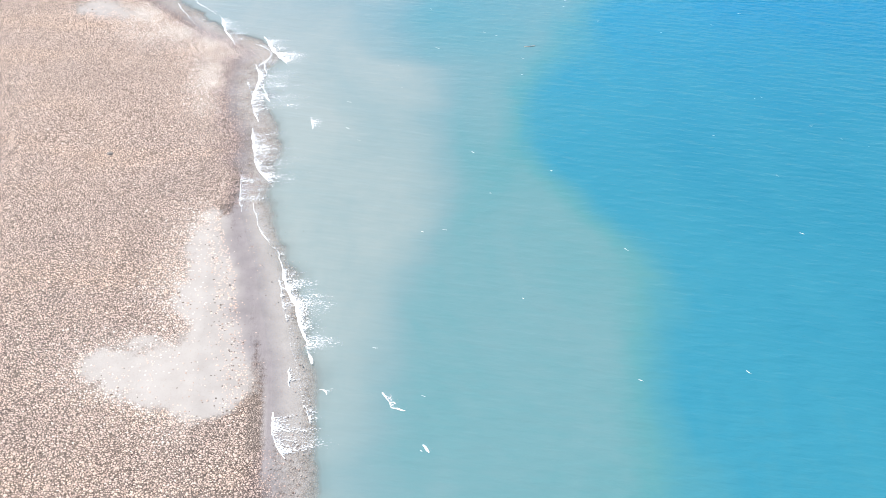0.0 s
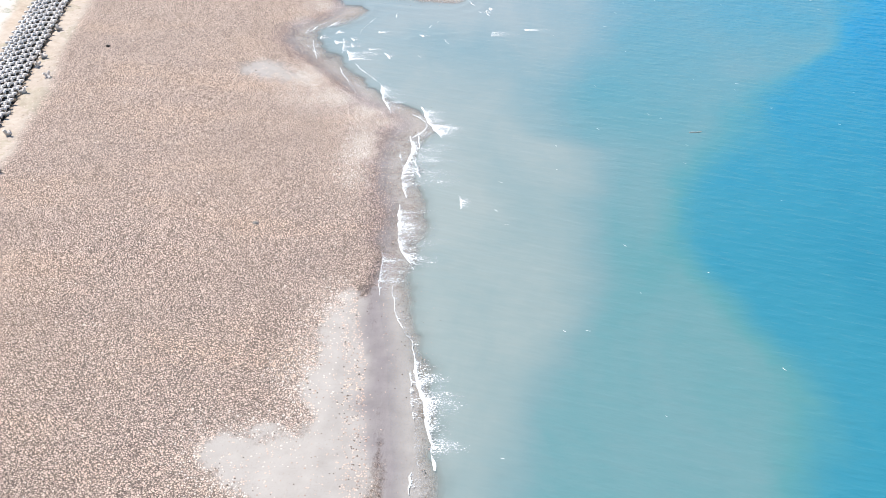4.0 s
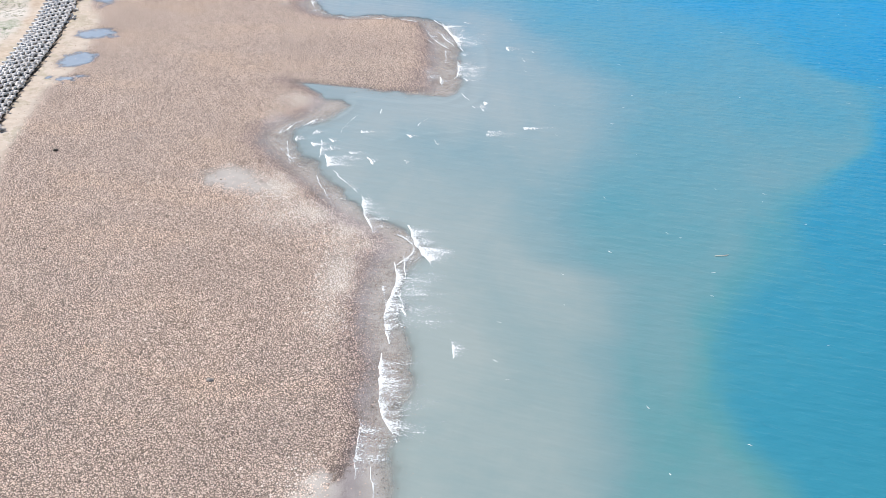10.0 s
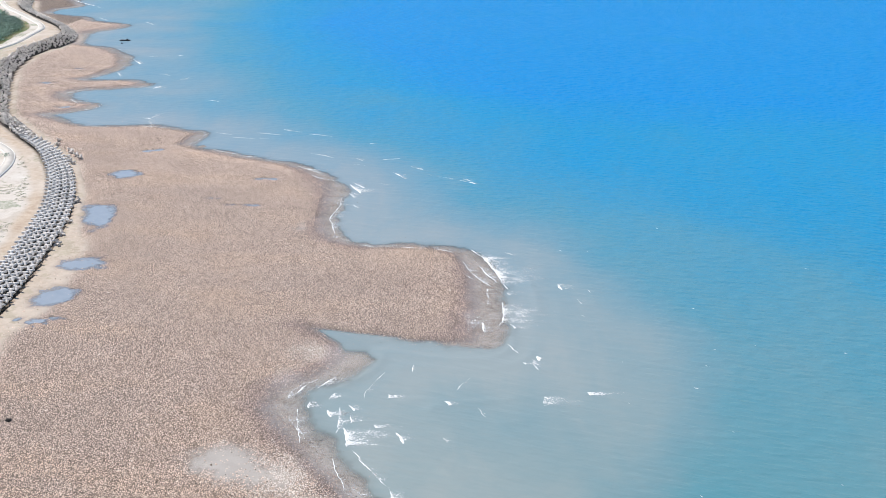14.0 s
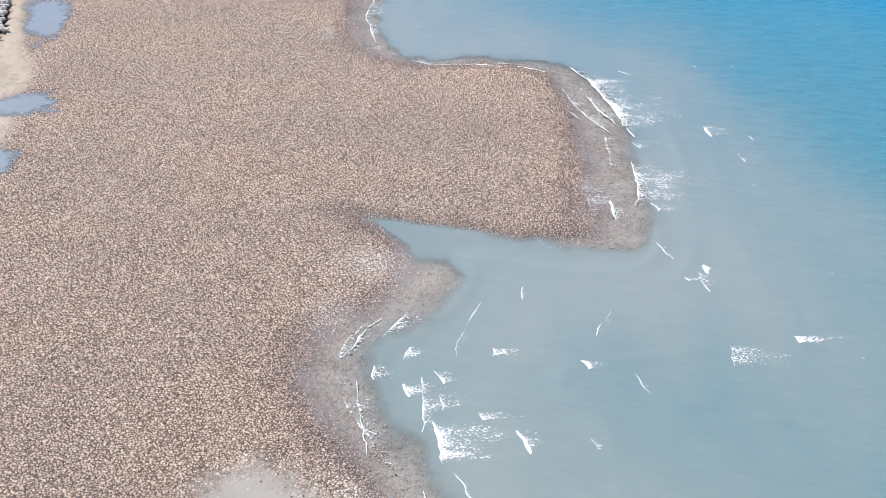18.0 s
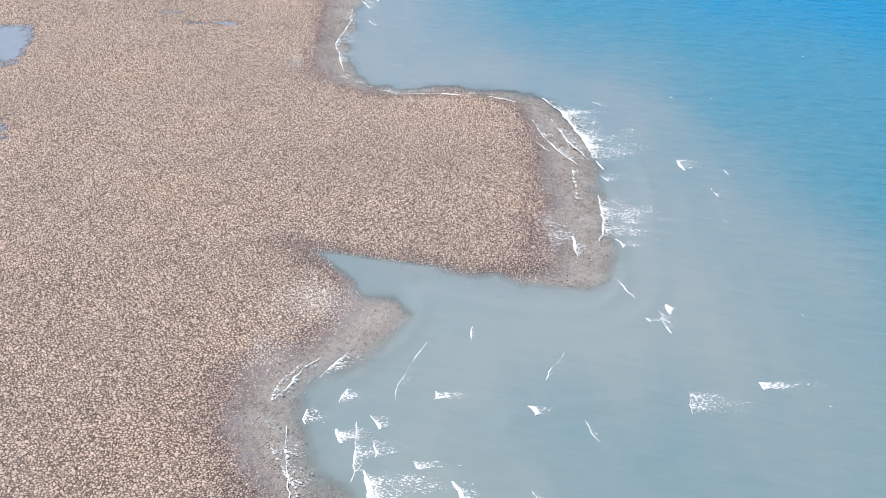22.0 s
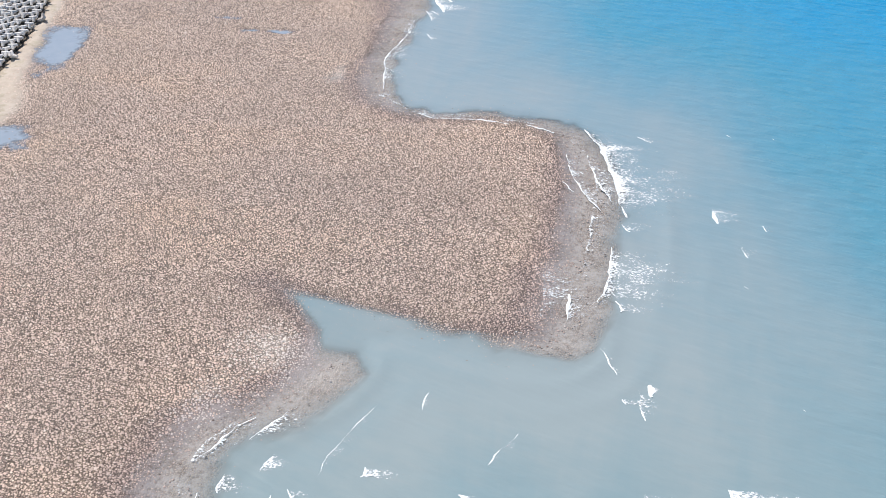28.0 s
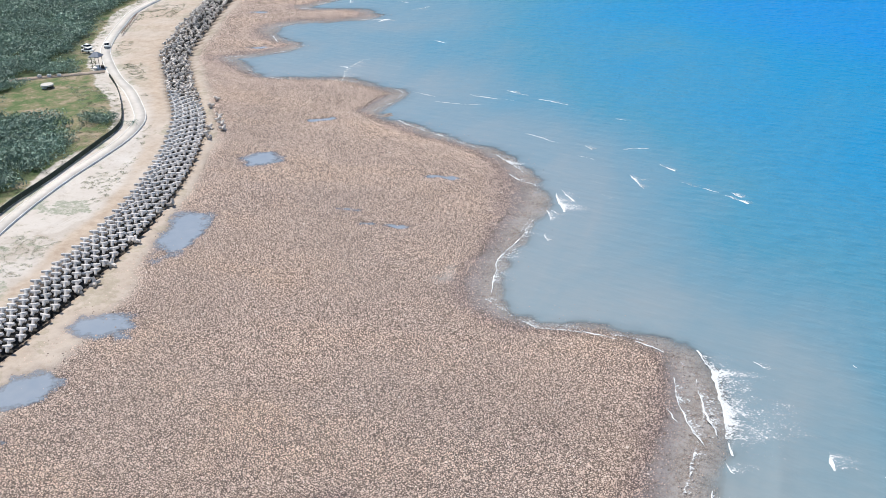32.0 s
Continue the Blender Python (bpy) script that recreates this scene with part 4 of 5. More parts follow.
# ---- armour units of the revetment ----
def tetrapod_mesh():
    bm = bmesh.new()
    for d, far_out in (((0.10, 0.97, 0.12), 1.12), ((-0.10, -0.97, 0.12), 1.12), ((0.80, 0.05, -0.60), 1.15), ((-0.80, -0.05, -0.60), 1.15)):
        rod(bm, Vector(d) * 0.05, Vector(d) * far_out, 0.44, 0.30, 8)
    me = bpy.data.meshes.new("tetrapod")
    bm.to_mesh(me), bm.free()
    me.materials.append(M_CONCRETE)
    return me


pod = tetrapod_mesh()
pod_co = np.array([v.co[:] for v in pod.vertices])
pod_tris = [tuple(p.vertices) for p in pod.polygons]
spine = spline(REVETMENT, 1.0)
steps = np.r_[0, np.cumsum(np.linalg.norm(np.diff(spine, axis=0), axis=1))]
far_co = []
rng = random.Random(11)
total = steps[-1]
s = 0.0
rows = []
while s < total:
    x, y = np.interp(s, steps, spine[:, 0]), np.interp(s, steps, spine[:, 1])
    x2, y2 = np.interp(s + 1, steps, spine[:, 0]), np.interp(s + 1, steps, spine[:, 1])
    rows.append((x, y, math.atan2(y2 - y, x2 - x)))
    s += 1.75
poses = []
for k, (x, y, a) in enumerate(rows):
    ragged = y > 412
    for c in range(4):
        off = (c - 1.5) * 1.85 + (0.42 if k % 2 else -0.42)
        jit = 0.7 if ragged else 0.12
        px = x - math.sin(a) * off + rng.uniform(-jit, jit)
        py = y + math.cos(a) * off + rng.uniform(-jit, jit)
        top = 0.75 + 0.55 * math.sin(math.pi * (c + 0.5) / 4) + 0.12 * c
        tilt = 45 if ragged else 6
        poses.append((px, py, z_at(px, py) + 0.9 * float(at_grid(shade_trench, np.array([px]), np.array([py]))[0]) + top, a, rng.uniform(-tilt, tilt), rng.uniform(-tilt, tilt), rng.uniform(0, 360) if ragged else 12 * (k % 2) + rng.uniform(-8, 8)))
near = [p for p in poses if 270 < p[1] < 412]
near_set = set(near[:300])
for p in poses:
    px, py, pz, a, rx, ry, rz = p
    m = Matrix.Translation((px, py, pz)) @ Matrix.Rotation(a, 4, "Z") @ pose(0, 0, 0, rx - 6, ry, rz) @ Matrix.Scale(0.84 if py < 412 else 0.72, 4)
    if p in near_set:
        ob = new("tetrapod", pod)
        ob.matrix_world = m
        tagged(ob, "weathered grey concrete tetrapod packed in a sea wall", "tetrapod", "tetrapods of the sea wall")
    else:
        far_co.append(np.array(m.to_3x3()) @ pod_co.T + np.array(m.translation)[:, None])
n0 = len(pod_co)
tri = np.array([(f[0], f[i], f[i + 1]) for f in pod_tris for i in range(1, len(f) - 1)])
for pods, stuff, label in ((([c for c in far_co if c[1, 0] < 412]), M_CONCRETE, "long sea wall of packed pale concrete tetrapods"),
                           (([c for c in far_co if c[1, 0] >= 412]), M_MOTTLED, "ragged sea wall of mottled brownish concrete tetrapods")):
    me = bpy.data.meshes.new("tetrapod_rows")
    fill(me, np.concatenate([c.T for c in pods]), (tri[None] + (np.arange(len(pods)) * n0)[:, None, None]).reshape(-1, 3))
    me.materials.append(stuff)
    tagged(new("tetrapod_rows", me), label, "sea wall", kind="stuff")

# strays at the foot of the wall
STRAYS = [(-146, 411), (-148, 417), (-132.5, 395.8), (-136.4, 395.5), (-137.6, 402), (-132.4, 389), (-134.5, 391.5), (-139, 404), (-135, 399), (-116, 350), (-117, 347), (-110, 322), (-112, 332),
          (-109.5, 311.7), (-108, 314.6), (-98.8, 229.8), (-97.7, 234.4), (-95, 216.3), (-101.2, 245.6), (-91.6, 184.3), (-87.6, 174.5), (-83.4, 158.7), (-87, 165.5),
          (-92.3, 180.3), (-92.1, 196), (-90, 205.3), (-103.6, 262.3), (-106.1, 275.9), (-94.4, 211)]
mottled_pod = pod.copy()
mottled_pod.materials.clear()
mottled_pod.materials.append(M_MOTTLED)
for x, y in STRAYS:
    ob = new("tetrapod", mottled_pod)
    ob.matrix_world = Matrix.Translation((x, y, z_at(x, y) + 0.42)) @ pose(0, 0, 0, rng.uniform(100, 250), rng.uniform(-40, 40), rng.uniform(0, 360)) @ Matrix.Scale(1.0, 4)
    tagged(ob, "stray mottled brownish concrete tetrapod lying on sand below the sea wall", "tetrapod", "stray tetrapods")

# ---- plants of the terrace ----
def clump(seed, leaves, wide, high, leaf):
    """Leaves about an uneven mound: corners and triangles."""
    r = np.random.RandomState(seed)
    lobes = r.uniform(-0.5, 0.5, (5, 3)) * (wide, wide, high * 0.5)
    lobes[:, 2] = np.abs(lobes[:, 2]) + high * 0.25
    d = r.normal(size=(leaves, 3))
    d /= np.linalg.norm(d, axis=1)[:, None]
    d[:, 2] = np.abs(d[:, 2]) * 0.9 - 0.1
    c = lobes[r.randint(0, 5, leaves)] + d * (wide * 0.42, wide * 0.42, high * 0.45) * r.uniform(0.7, 1.1, (leaves, 1))
    t1 = r.normal(size=(leaves, 3))
    t1 /= np.linalg.norm(t1, axis=1)[:, None]
    t2 = np.cross(t1, d)
    size = leaf * r.uniform(0.6, 1.4, (leaves, 1))
    co = np.stack([c - t1 * size, c + t1 * size + t2 * size * 0.3, c + t2 * size * 1.3], 1).reshape(-1, 3)
    return co


def scatter(name, places, kinds, material, label, category):
    """Many plants as one object. places: x, y, size, turn."""
    co = []
    for k, (x, y, size, turn) in enumerate(places):
        c, s = math.cos(turn) * size, math.sin(turn) * size
        p = kinds[k % len(kinds)]
        co.append(np.stack([p[:, 0] * c - p[:, 1] * s + x, p[:, 0] * s + p[:, 1] * c + y, p[:, 2] * size], 1))
    z = at_grid(ground_z, np.array([p[0] for p in places]), np.array([p[1] for p in places]))
    for a, h in zip(co, z):
        a[:, 2] += h
    co = np.concatenate(co)
    me = bpy.data.meshes.new(name)
    fill(me, co, np.arange(len(co)).reshape(-1, 3))
    me.materials.append(material)
    return tagged(new(name, me), label, category, kind="stuff")


r = np.random.RandomState(3)
cand = np.stack([r.uniform(-400, -118, 40000), r.uniform(225, 700, 40000)], 1)
rd = at_grid(road_d, cand[:, 0], cand[:, 1])
dense = scrub_cover(cand[:, 0], cand[:, 1]) > 0.5
south = cand[:, 1] < 330
keep = (cand[:, 0] > np.maximum(-165 - 0.75 * (cand[:, 1] - 300), -345)) & ((cand[:, 1] < 560) | (cand[:, 0] > -285))
keep &= (rd > np.where(south, 8, 10)) & dense & (np.abs(cand[:, 1] - track_y(cand[:, 0])) > 3.0)
keep &= ~((np.abs(cand[:, 0] + 204) < 13) & (np.abs(cand[:, 1] - 439) < 13) & (rd < 17))
cand = cand[keep][:3800]
shrubs = [(x, y, r.uniform(0.9, 1.9), r.uniform(0, 6.3)) for x, y in cand]
shrubs += [(-162 + r.normal(0, 2.6), 388.5 + r.normal(0, 2.0), r.uniform(0.7, 1.3), r.uniform(0, 6.3)) for k in range(22)]
scatter("shrubs", shrubs, [clump(90 + k, 185, 3.6, 2.2, 0.185) for k in range(6)], M_SHRUB, "dense dark green coastal scrub behind the road", "shrubs")

cand = np.stack([r.uniform(-250, -105, 30000), r.uniform(190, 560, 30000)], 1)
rd, wd = at_grid(road_d, cand[:, 0], cand[:, 1]), at_grid(wall_d, cand[:, 0], cand[:, 1])
cover = fuzz(cand[:, 0], cand[:, 1], 16, 85)
keep = ((wd > 9) & (rd < -3) & (cover > 0.12)) | ((rd > 3.0) & (rd < 14) & (cover > -0.2))
cand = cand[keep][:3000]
tufts = [(x, y, r.uniform(0.4, 0.95), r.uniform(0, 6.3)) for x, y in cand]
scatter("grass_tufts", tufts, [clump(120 + k, 36, 1.5, 0.2, 0.12) for k in range(5)], M_TUFT, "sparse grey-green grass tufts on pale sand", "grass")

# ---- things on the terrace ----
def shelter(x, y, turn):
    t = thing("roadside_shelter", Matrix.Translation((x, y, z_at(x, y))) @ pose(0, 0, 0, 0, 0, turn) @ Matrix.Diagonal((0.66, 0.66, 1.1, 1)), "open roadside shelter with grey-blue roof on dark posts", "shelter")
    for sx in (-1.7, 1.7):
        for sy in (-1.5, 1.5):
            part("post", rod(bmesh.new(), (sx, sy, 0), (sx, sy, 3.3), 0.12, 0.10, 6), M_TIMBER, t)
    part("floor_slab", boxed(0, 0, 0.12, 4.4, 4.0, 0.28, bevel=0.03), M_CONCRETE, t)
    bm = bmesh.new()
    low = [bm.verts.new(v) for v in ((-2.4, -2.2, 3.3), (2.4, -2.2, 3.3), (2.4, 2.2, 3.3), (-2.4, 2.2, 3.3))]
    under = [bm.verts.new((v.co.x, v.co.y, 3.15)) for v in low]
    top = [bm.verts.new(v) for v in ((-0.9, 0, 4.35), (0.9, 0, 4.35))]
    bm.faces.new((low[0], low[1], top[1], top[0])), bm.faces.new((low[2], low[3], top[0], top[1]))
    bm.faces.new((low[1], low[2], top[1])), bm.faces.new((low[3], low[0], top[0])), bm.faces.new(under[::-1])
    for k in range(4):
        bm.faces.new((under[k], under[(k + 1) % 4], low[(k + 1) % 4], low[k]))
    part("roof", bm, M_ROOF, t, "hipped grey-blue roof")
    part("bench", boxed(-0.2, 0.6, 0.5, 2.2, 0.5, 0.5, bevel=0.03), M_WHITE, t, "white bench")
    # low dark box beside the shelter, to its right
    part("dark_side_box", boxed(2.9, -0.9, 0.45, 1.6, 0.25, 0.9, bevel=0.02), M_TIMBER, t)


def car(x, y, turn, paint, label):
    t = thing("car", Matrix.Translation((x, y, z_at(x, y) + 0.36)) @ pose(0, 0, 0, 0, 0, turn), label, "car")
    bm = boxed(0, 0, 0.55, 1.72, 4.2, 0.55, bevel=0.12)
    part("body", bm, paint, t)
    bm = bmesh.new()
    box(bm, 0, -0.15, 1.08, 1.5, 2.3, 0.55, bevel=0.10)
    for v in bm.verts:
        if v.co.z > 1.2:
            v.co.x *= 0.86
            v.co.y = -0.15 + (v.co.y + 0.15) * 0.78
    part("cabin", bm, M_GLASS, t, "dark tinted windows")
    part("roof", boxed(0, -0.15, 1.37, 1.28, 1.75, 0.06, bevel=0.02), paint, t)
    for sx in (-0.80, 0.80):
        for sy in (-1.3, 1.3):
            wheel = part("wheel", rod(bmesh.new(), (sx - 0.10, sy, 0.32), (sx + 0.10, sy, 0.32), 0.32, 0.32, 14), M_RUBBER, t)
            part("rim", rod(bmesh.new(), (sx * 1.13 - 0.02, sy, 0.32), (sx * 1.13 + 0.02, sy, 0.32), 0.19, 0.19, 10), M_STEEL, wheel)
    for sx in (-0.6, 0.6):
        part("headlight", boxed(sx, 2.08, 0.62, 0.3, 0.08, 0.14, bevel=0.02), M_GLASS, t)


shelter(-195.8, 429.5, 10)
car(-207.6, 449.3, 40, M_WHITE, "small white car standing on the coast road")
car(-212.5, 446, 75, M_WHITE, "white car parked on bare ground beside scrub")
car(-209.5, 442.5, 80, M_WHITE, "white car parked on bare ground beside scrub")

slab = thing("concrete_table", Matrix.Translation((-196.5, 408.5, z_at(-196.5, 408.5))), "round flat concrete slab raised on a pale block in grass", "slab")
bm = bmesh.new()
bmesh.ops.create_cone(bm, cap_ends=True, segments=24, radius1=1.8, radius2=1.7, depth=0.3, matrix=Matrix.Translation((0, 0, 0.95)))
part("top", bm, M_ROAD, slab)
part("support", boxed(-0.5, -0.6, 0.35, 1.0, 1.2, 0.9, bevel=0.04), M_WHITE, slab, "pale support block")
part("support", boxed(1.0, 0.4, 0.35, 0.8, 1.0, 0.9, bevel=0.04), M_STEEL, slab, "dark support block")

# dark net fence between the scrub and the road
FENCE = [(-138, 312), (-143, 325), (-146.2, 337), (-147.8, 348.7), (-150, 361), (-152.2, 372.5), (-155, 384.7), (-161.6, 395), (-175, 411.2), (-186.5, 422.5)]
fence = thing("net_fence", Matrix(), "low fence with dark green netting beside the road", "fence")
fl = spline(FENCE, 3.0)
for (ax, ay), (bx, by) in zip(fl[:-1], fl[1:]):
    za, zb = z_at(ax, ay), z_at(bx, by)
    part("post", rod(bmesh.new(), (ax, ay, za - 0.2), (ax, ay, za + 1.45), 0.06, 0.06, 5), M_STEEL, fence)
    bm = bmesh.new()
    q = Vector((by - ay, ax - bx, 0)).normalized() * 0.025
    front = [Vector((ax, ay, za + 0.05)), Vector((bx, by, zb + 0.05)), Vector((bx, by, zb + 1.25)), Vector((ax, ay, za + 1.25))]
    f = [bm.verts.new(v - q) for v in front]
    b = [bm.verts.new(v + q) for v in front]
    bm.faces.new(f), bm.faces.new(b[::-1])
    for k in range(4):
        bm.faces.new((f[k], b[k], b[(k + 1) % 4], f[(k + 1) % 4]))
    part("net_panel", bm, M_NET, fence)

# guard rail where the road meets the far wall
rail = thing("guard_rail", Matrix(), "rust-brown guard rail on short posts along the road", "guard rail")
M_RUST = plain("rusty_rail", (0.20, 0.12, 0.085), 0.8, 0.3)
rl = [p for p in spline(ROAD, 2.5) if 462 < p[1] < 488]
for p, q in zip(rl[:-1], rl[1:]):
    d = Vector((q[0] - p[0], q[1] - p[1], 0)).normalized()
    off = Vector((d.y, -d.x, 0)) * 2.9
    a, b = Vector((*p, 0)) + off, Vector((*q, 0)) + off
    a.z, b.z = z_at(a.x, a.y), z_at(b.x, b.y)
    part("post", rod(bmesh.new(), a - Vector((0, 0, 0.2)), a + Vector((0, 0, 0.95)), 0.08, 0.08, 5), M_RUST, rail)
    part("beam", rod(bmesh.new(), a + Vector((0, 0, 0.8)), b + Vector((0, 0, 0.8)), 0.17, 0.17, 5), M_RUST, rail)

# dirt track across the field
track = spline([(-330, 355), (-280, 378.5), (-229, 402), (-212, 412), (-201, 419.5), (-191, 426.5)], 4.0)
ribbon("dirt_track", track, -1.5, 1.5, 0.12, 0.6, plain("dry_earth", (0.36, 0.30, 0.25), 0.95, 0.1, 0, 1.0, 0.3, 0.05), "grey-brown dirt track between field and scrub", "track")
for x, y in ((-206, 416.5), (-203.5, 417.7), (-201, 418.9)):
    part_of = thing("concrete_block", Matrix.Translation((x, y, z_at(x, y))) @ pose(0, 0, 0, 0, 0, 12), "small white concrete block beside a dirt track", "block", "blocks by the track")
    part("block_body", boxed(0, 0, 0.35, 1.1, 0.6, 0.75, bevel=0.06), M_WHITE, part_of)

# ---- single boulders on the flat, a pole afloat ----
def boulder(x, y, size, material, label):
    bm = bmesh.new()
    bmesh.ops.create_icosphere(bm, subdivisions=2, radius=size)
    for v in bm.verts:
        v.co *= 1 + 0.22 * math.sin(5 * v.co.x / size + 3 * v.co.y / size) * math.cos(4 * v.co.z / size)
        v.co.x *= 1.5
        v.co.z *= 0.75
    rock = thing("boulder", Matrix.Translation((x, y, z_at(x, y) + size * 0.35)), label, "boulder", "single boulders")
    part("rock_body", bm, material, rock)


M_WOOD = plain("bleached_wood", (0.62, 0.56, 0.48), 0.85, 0.2, 0, 4.0, 0.2, 0.01)
boulder(-81.8, 225, 0.42, plain("black_rock", (0.035, 0.032, 0.03), 0.8, 0.3, 0, 3.0, 0.3, 0.05), "small black boulder alone among brown cobbles")
boulder(-29, 143.8, 0.40, plain("grey_rock", (0.30, 0.28, 0.26), 0.85, 0.2, 0, 3.0, 0.3, 0.05), "small grey boulder alone among brown cobbles")
driftwood = thing("floating_pole", Matrix.Translation((58.3, 190.6, 0)) @ pose(0, 0, 0, 0, 0, 6), "bleached pole with a fork floating on the sea", "driftwood")
part("stem", rod(bmesh.new(), (-1.3, 0, 0.05), (1.0, 0.05, 0.09), 0.11, 0.08, 8), M_WOOD, driftwood)
part("branch", rod(bmesh.new(), (0.4, 0.03, 0.08), (1.5, 0.35, 0.10), 0.06, 0.04, 6), M_WOOD, driftwood)

# ---- far groyne, boats ----
pier = thing("groyne", Matrix.Translation((-292, 789, 0)) @ pose(0, 0, 0, 0, 0, -8), "low concrete groyne with dark rocks round its head", "groyne")
part("deck", boxed(0, 0, 1.3, 46, 6, 2.8, bevel=0.15), M_MOTTLED, pier)
part("parapet", boxed(0, 2.6, 3.0, 44, 0.5, 0.9, bevel=0.05), M_MOTTLED, pier)
M_ROCK = plain("dark_rock", (0.12, 0.11, 0.105), 0.9, 0.2, 0, 2.0, 0.3, 0.1)
for k in range(34):
    bm = bmesh.new()
    bmesh.ops.create_icosphere(bm, subdivisions=1, radius=rng.uniform(0.8, 1.5))
    x, y = rng.uniform(0, 31), rng.uniform(-4.5, -2.8)
    if x > 22:
        y = rng.uniform(-4.5, 4.0)
    for v in bm.verts:
        v.co = Vector((v.co.x * rng.uniform(0.8, 1.2) + x, v.co.y * rng.uniform(0.8, 1.2) + y, v.co.z * 0.8 + 0.4))
    part("rock", bm, M_ROCK, pier)
wall = thing("sea_wall_block", Matrix.Translation((-311, 778, z_at(-311, 778))) @ pose(0, 0, 0, 0, 0, 35), "short dark concrete wall on sand", "wall")
part("wall_body", boxed(0, 0, 1.1, 14, 1.2, 2.4, bevel=0.08), M_CONCRETE, wall)

raft = thing("raft", Matrix.Translation((-193.4, 622, 0)) @ pose(0, 0, 0, 0, 0, 8), "long dark raft moored in shallow water", "raft")
for k in range(4):
    part("pontoon", rod(bmesh.new(), (-2.6, -0.6 + 0.4 * k, 0.18), (2.6, -0.6 + 0.4 * k, 0.18), 0.24, 0.24, 8), M_HULL, raft)
part("deck", boxed(0, 0, 0.46, 4.6, 1.5, 0.10, bevel=0.02), M_TIMBER, raft)
part("box", boxed(1.2, 0, 0.75, 0.9, 0.9, 0.5, bevel=0.04), M_HULL, raft)
buoy = thing("buoy", Matrix.Translation((-192, 613, 0)), "small dark buoy floating near a raft", "buoy")
bm = bmesh.new()
bmesh.ops.create_uvsphere(bm, u_segments=12, v_segments=8, radius=0.45)
part("float", bm, M_HULL, buoy)
part("stub", rod(bmesh.new(), (0, 0, 0.3), (0, 0, 0.9), 0.08, 0.05, 6), M_HULL, buoy)

boat = thing("motorboat", Matrix.Translation((-40, 894, 0)) @ pose(0, 0, 0, 0, 0, 115), "small white motorboat running out at sea", "boat")
bm = bmesh.new()
rings = []
for x, w, d in ((-3.0, 1.05, 0.0), (-1.0, 1.15, -0.05), (1.2, 0.95, 0.0), (2.6, 0.5, 0.15), (3.4, 0.05, 0.35)):
    rings.append([bm.verts.new(v) for v in ((x, -w, 0.85 + d), (x, -w * 0.7, -0.1), (x, w * 0.7, -0.1), (x, w, 0.85 + d))])
for p, q in zip(rings[:-1], rings[1:]):
    for k in range(3):
        bm.faces.new((p[k], q[k], q[k + 1], p[k + 1]))
    bm.faces.new((p[3], q[3], q[0], p[0]))
bm.faces.new(rings[0][::-1])
part("hull", bm, M_WHITE, boat)
part("console", boxed(-0.4, 0, 1.2, 1.2, 1.0, 0.8, bevel=0.08), M_WHITE, boat)
part("outboard", boxed(-3.2, 0, 0.7, 0.4, 0.5, 0.9, bevel=0.06), M_HULL, boat)

wake = thing("boat_wake", Matrix(), "long thin white wake behind a motorboat", "wake")
n = 60
u = np.linspace(0, 1, n)
line = np.stack([-37 + 120 * u, 892.5 - 62 * u + 3 * np.sin(u * 3)], 1)
wide = 0.7 + 2.0 * u
side = np.array((0.46, 0.89))
co = np.concatenate([np.stack([line[:, 0] + side[0] * wide * k, line[:, 1] + side[1] * wide * k, 0 * u + 0.05], 1) for k in (-1, 0, 1)])
me = bpy.data.meshes.new("wake_foam")
i = np.arange(n - 1)
fill(me, co, np.concatenate([np.stack([i + a, i + a + 1, i + a + 1 + n, i + a + n], 1) for a in (0, n)]))
me.attributes.new("froth", "FLOAT", "POINT").data.foreach_set("value", np.concatenate([0.5 * (1 - u), 0.95 * (1 - u) ** 0.5, 0.5 * (1 - u)]).astype(np.float32))
me.materials.append(M_LACE)
ob = new("wake_foam", me)
ob.parent = wake

# ---- cobbles on the flat ----
r = np.random.RandomState(7)
PITCH = 0.335


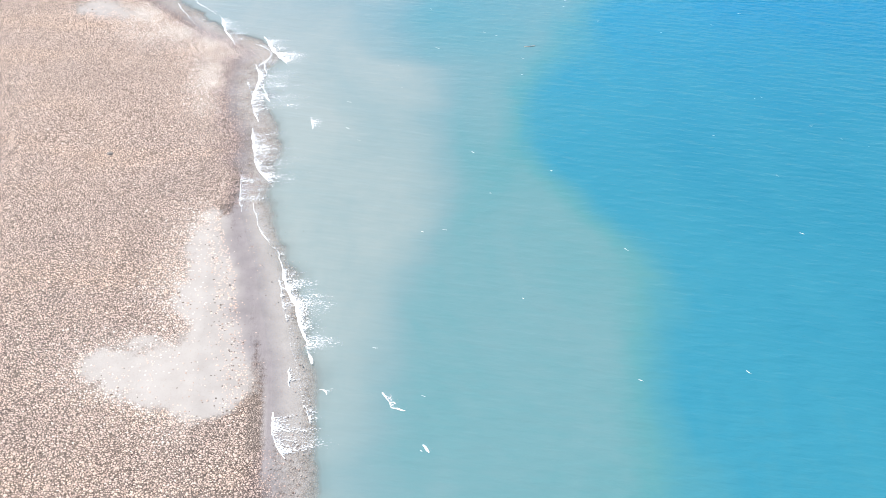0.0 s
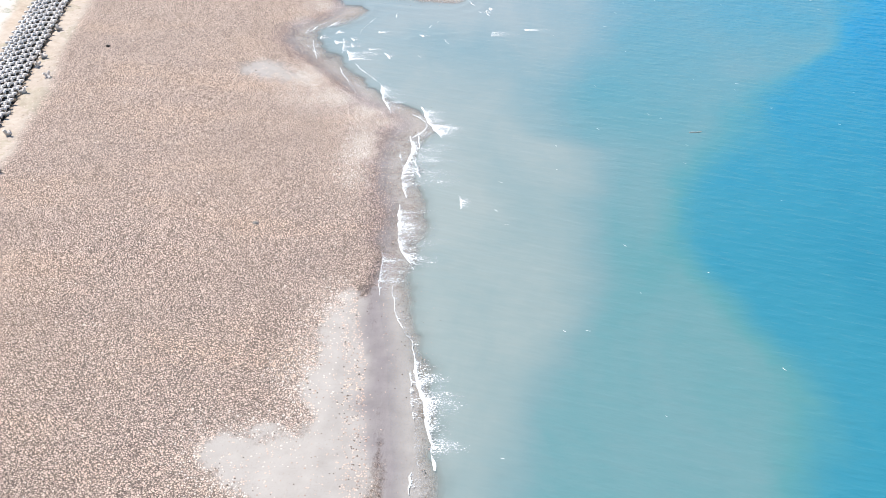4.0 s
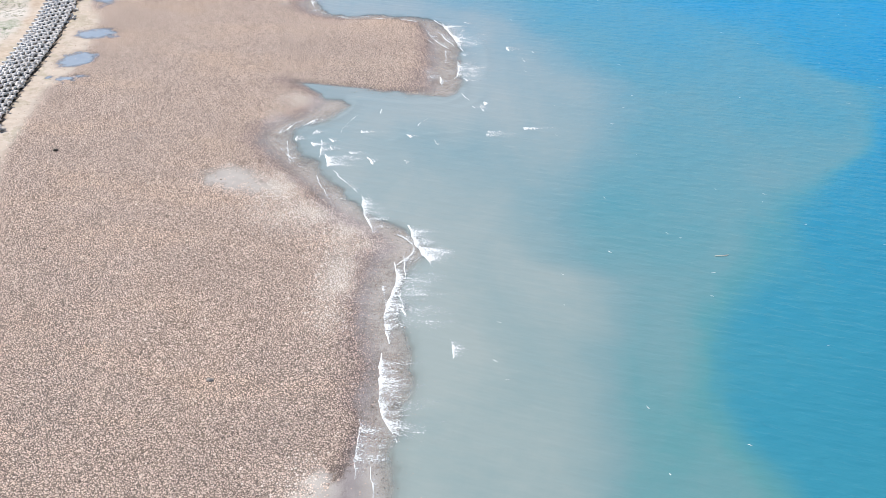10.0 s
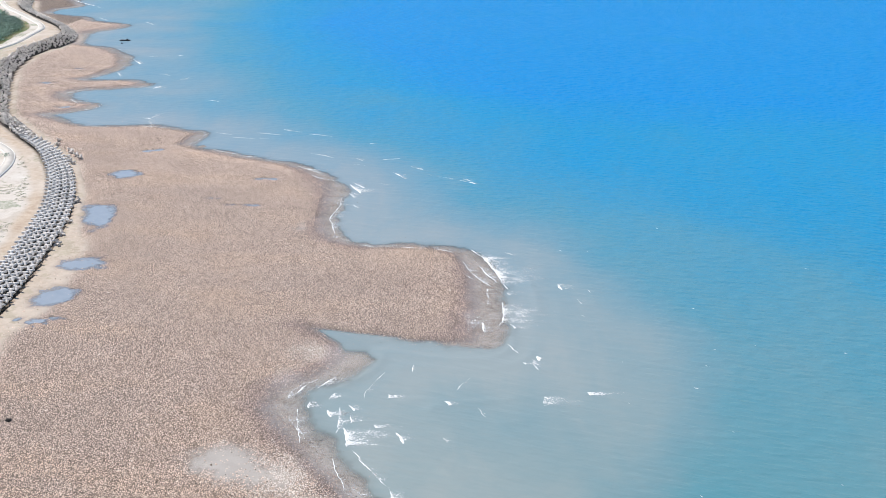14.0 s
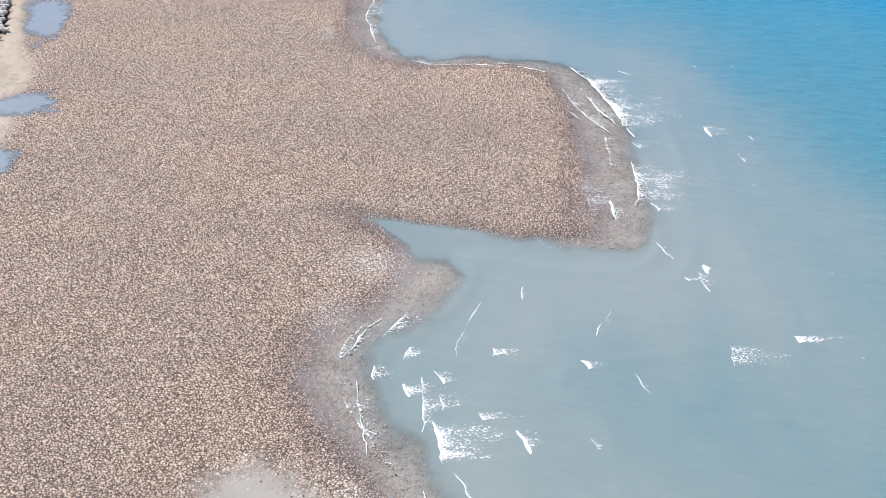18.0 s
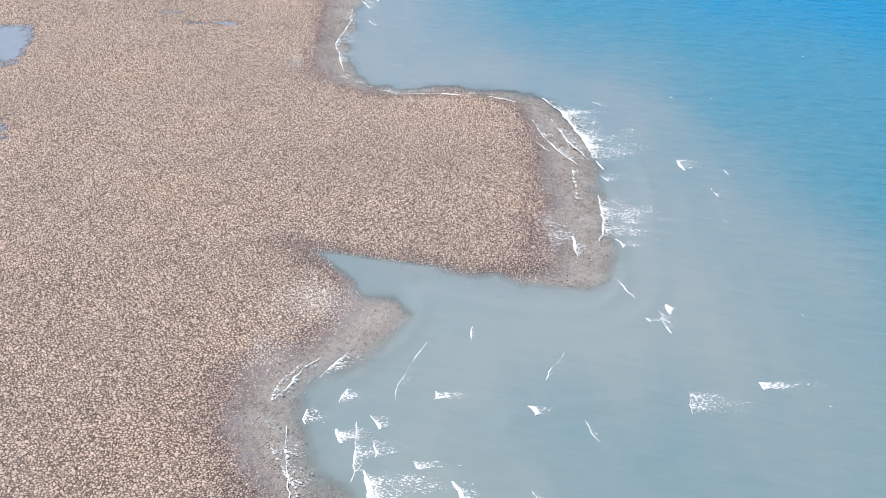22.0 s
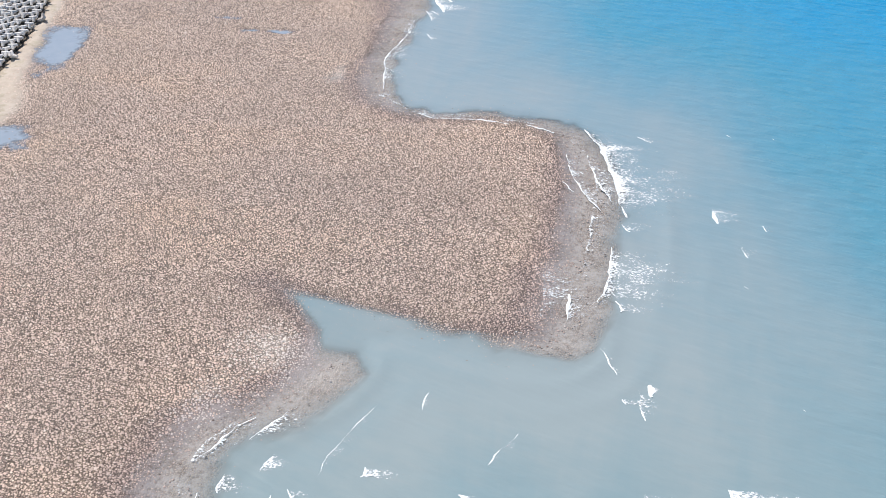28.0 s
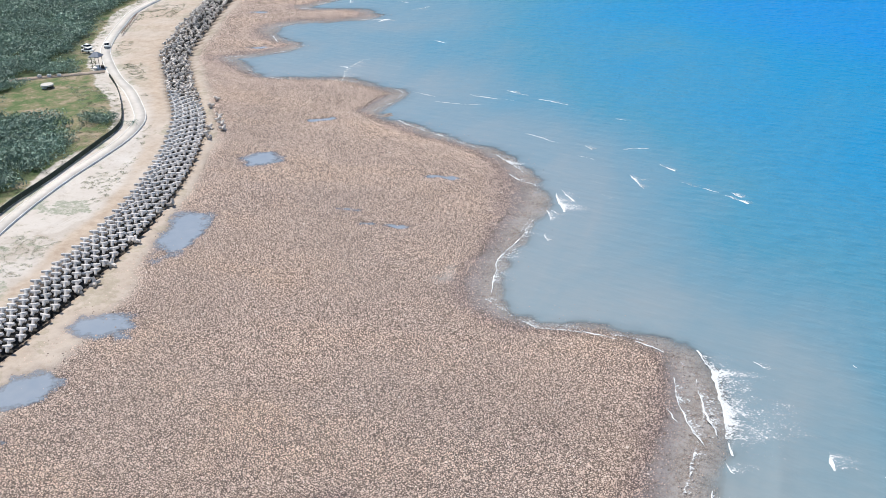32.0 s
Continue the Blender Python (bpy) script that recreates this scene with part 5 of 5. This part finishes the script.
def cobbles(name, lo, hi, west):
    """Small faceted stones at their natural spacing; larger ones stand in for several far off."""
    gx, gy = np.meshgrid(np.arange(west, 8, PITCH), np.arange(lo, hi, PITCH))
    gx[1::2] += PITCH / 2
    count = gx.size
    x, y = gx.ravel() + r.uniform(-0.38, 0.38, count) * PITCH, gy.ravel() + r.uniform(-0.38, 0.38, count) * PITCH
    size = 0.139 + 0.036 * ease(330, 450, y)
    d, wd, sd = at_grid(shore_d, x, y), at_grid(wall_d, x, y), at_grid(sand, x, y)
    pl = at_grid(pool, x, y)
    strip = (d > 0) & (d < 3.4) & (y > 64) & (y < 126)
    ragged = d + at_grid(tuck, x, y) + 2.0 * fuzz(x, y, 7, 48) + 1.2 * fuzz(x, y, 1.6, 49)
    odds = (ease(-3.4, 3.4, ragged) * (1 - 0.9 * ease(0.25, 0.8, sd + 0.5 * fuzz(x, y, 2.5, 46))) + (0.06 + 0.22 * ease(-4, 2.5, d)) * ease(-12, -4, d) * (d < 7) * (1 - 0.92 * at_grid(beach, x, y))) * np.where(strip, 0.04, 1.0)
    odds *= (1 - 0.93 * ease(0.2, 0.8, at_grid(foot, x, y))) * (1 - 0.96 * ease(0.0, 0.5, pl)) * (0.146 / size) ** 2
    odds *= 0.97 + 0.18 * fuzz(x, y, 7, 45)
    keep = (r.uniform(0, 1, count) < odds) & (wd < -6.4) & (x > -68 - 0.42 * (y - 60) - 22 * r.uniform(0, 1, count) ** 2) & (y > 57 - 20 * r.uniform(0, 1, count) ** 2)
    x, y, size = x[keep], y[keep], size[keep]
    n = len(x)
    rad = size * np.exp(r.normal(0, 0.22, n)) * np.where(r.uniform(0, 1, n) < 0.03, 1.3, 1.0) * np.where(at_grid(shore_d, x, y) < 1.5, 0.8, 1.0)
    base = np.array([(math.cos(k * math.pi / 2.5), math.sin(k * math.pi / 2.5), -0.1) for k in range(5)] + [(0, 0, 1.1)], float)
    co = base[None] * r.uniform(0.75, 1.2, (n, 6, 1)) * rad[:, None, None]
    co[:, 5, :2] = r.uniform(-0.45, 0.45, (n, 2)) * rad[:, None]
    co[:, 5, 2] *= np.where(rad > 0.24, 1.0, 0.8)
    a = r.uniform(0, 6.283, n)
    c, s = np.cos(a)[:, None], np.sin(a)[:, None]
    ux, uy = co[..., 0] * c - co[..., 1] * s, co[..., 0] * s + co[..., 1] * c
    z = np.maximum(at_grid(ground_z, x, y), -0.06)
    co = np.stack([ux + x[:, None], uy + y[:, None], co[..., 2] + z[:, None]], -1).reshape(-1, 3)
    tri = np.array([(k, (k + 1) % 5, 5) for k in range(5)])
    me = bpy.data.meshes.new(name)
    fill(me, co, (tri[None] + (np.arange(n) * 6)[:, None, None]).reshape(-1, 3))
    me.attributes.new("wet", "FLOAT", "POINT").data.foreach_set("value", np.repeat(np.maximum(1 - ease(-0.5, 3.2, at_grid(shore_d + 1.7 * tuck, x, y) + 1.8 * fuzz(x, y, 6, 50)), 0.7 * at_grid(wet, x, y)), 6).astype(np.float32))
    me.attributes.new("pale", "FLOAT", "POINT").data.foreach_set("value", np.repeat(0.85 * (r.uniform(0, 1, n) < 0.95 * at_grid(pale, x, y)), 6).astype(np.float32))
    me.materials.append(M_STONE)
    return tagged(new(name, me), "brown and grey cobbles lying loose on the flat", "stones", kind="stuff")


cobbles("cobbles", 37, 200, -112)
cobbles("cobbles", 200, 345, -112)
cobbles("cobbles", 345, 690, -240)
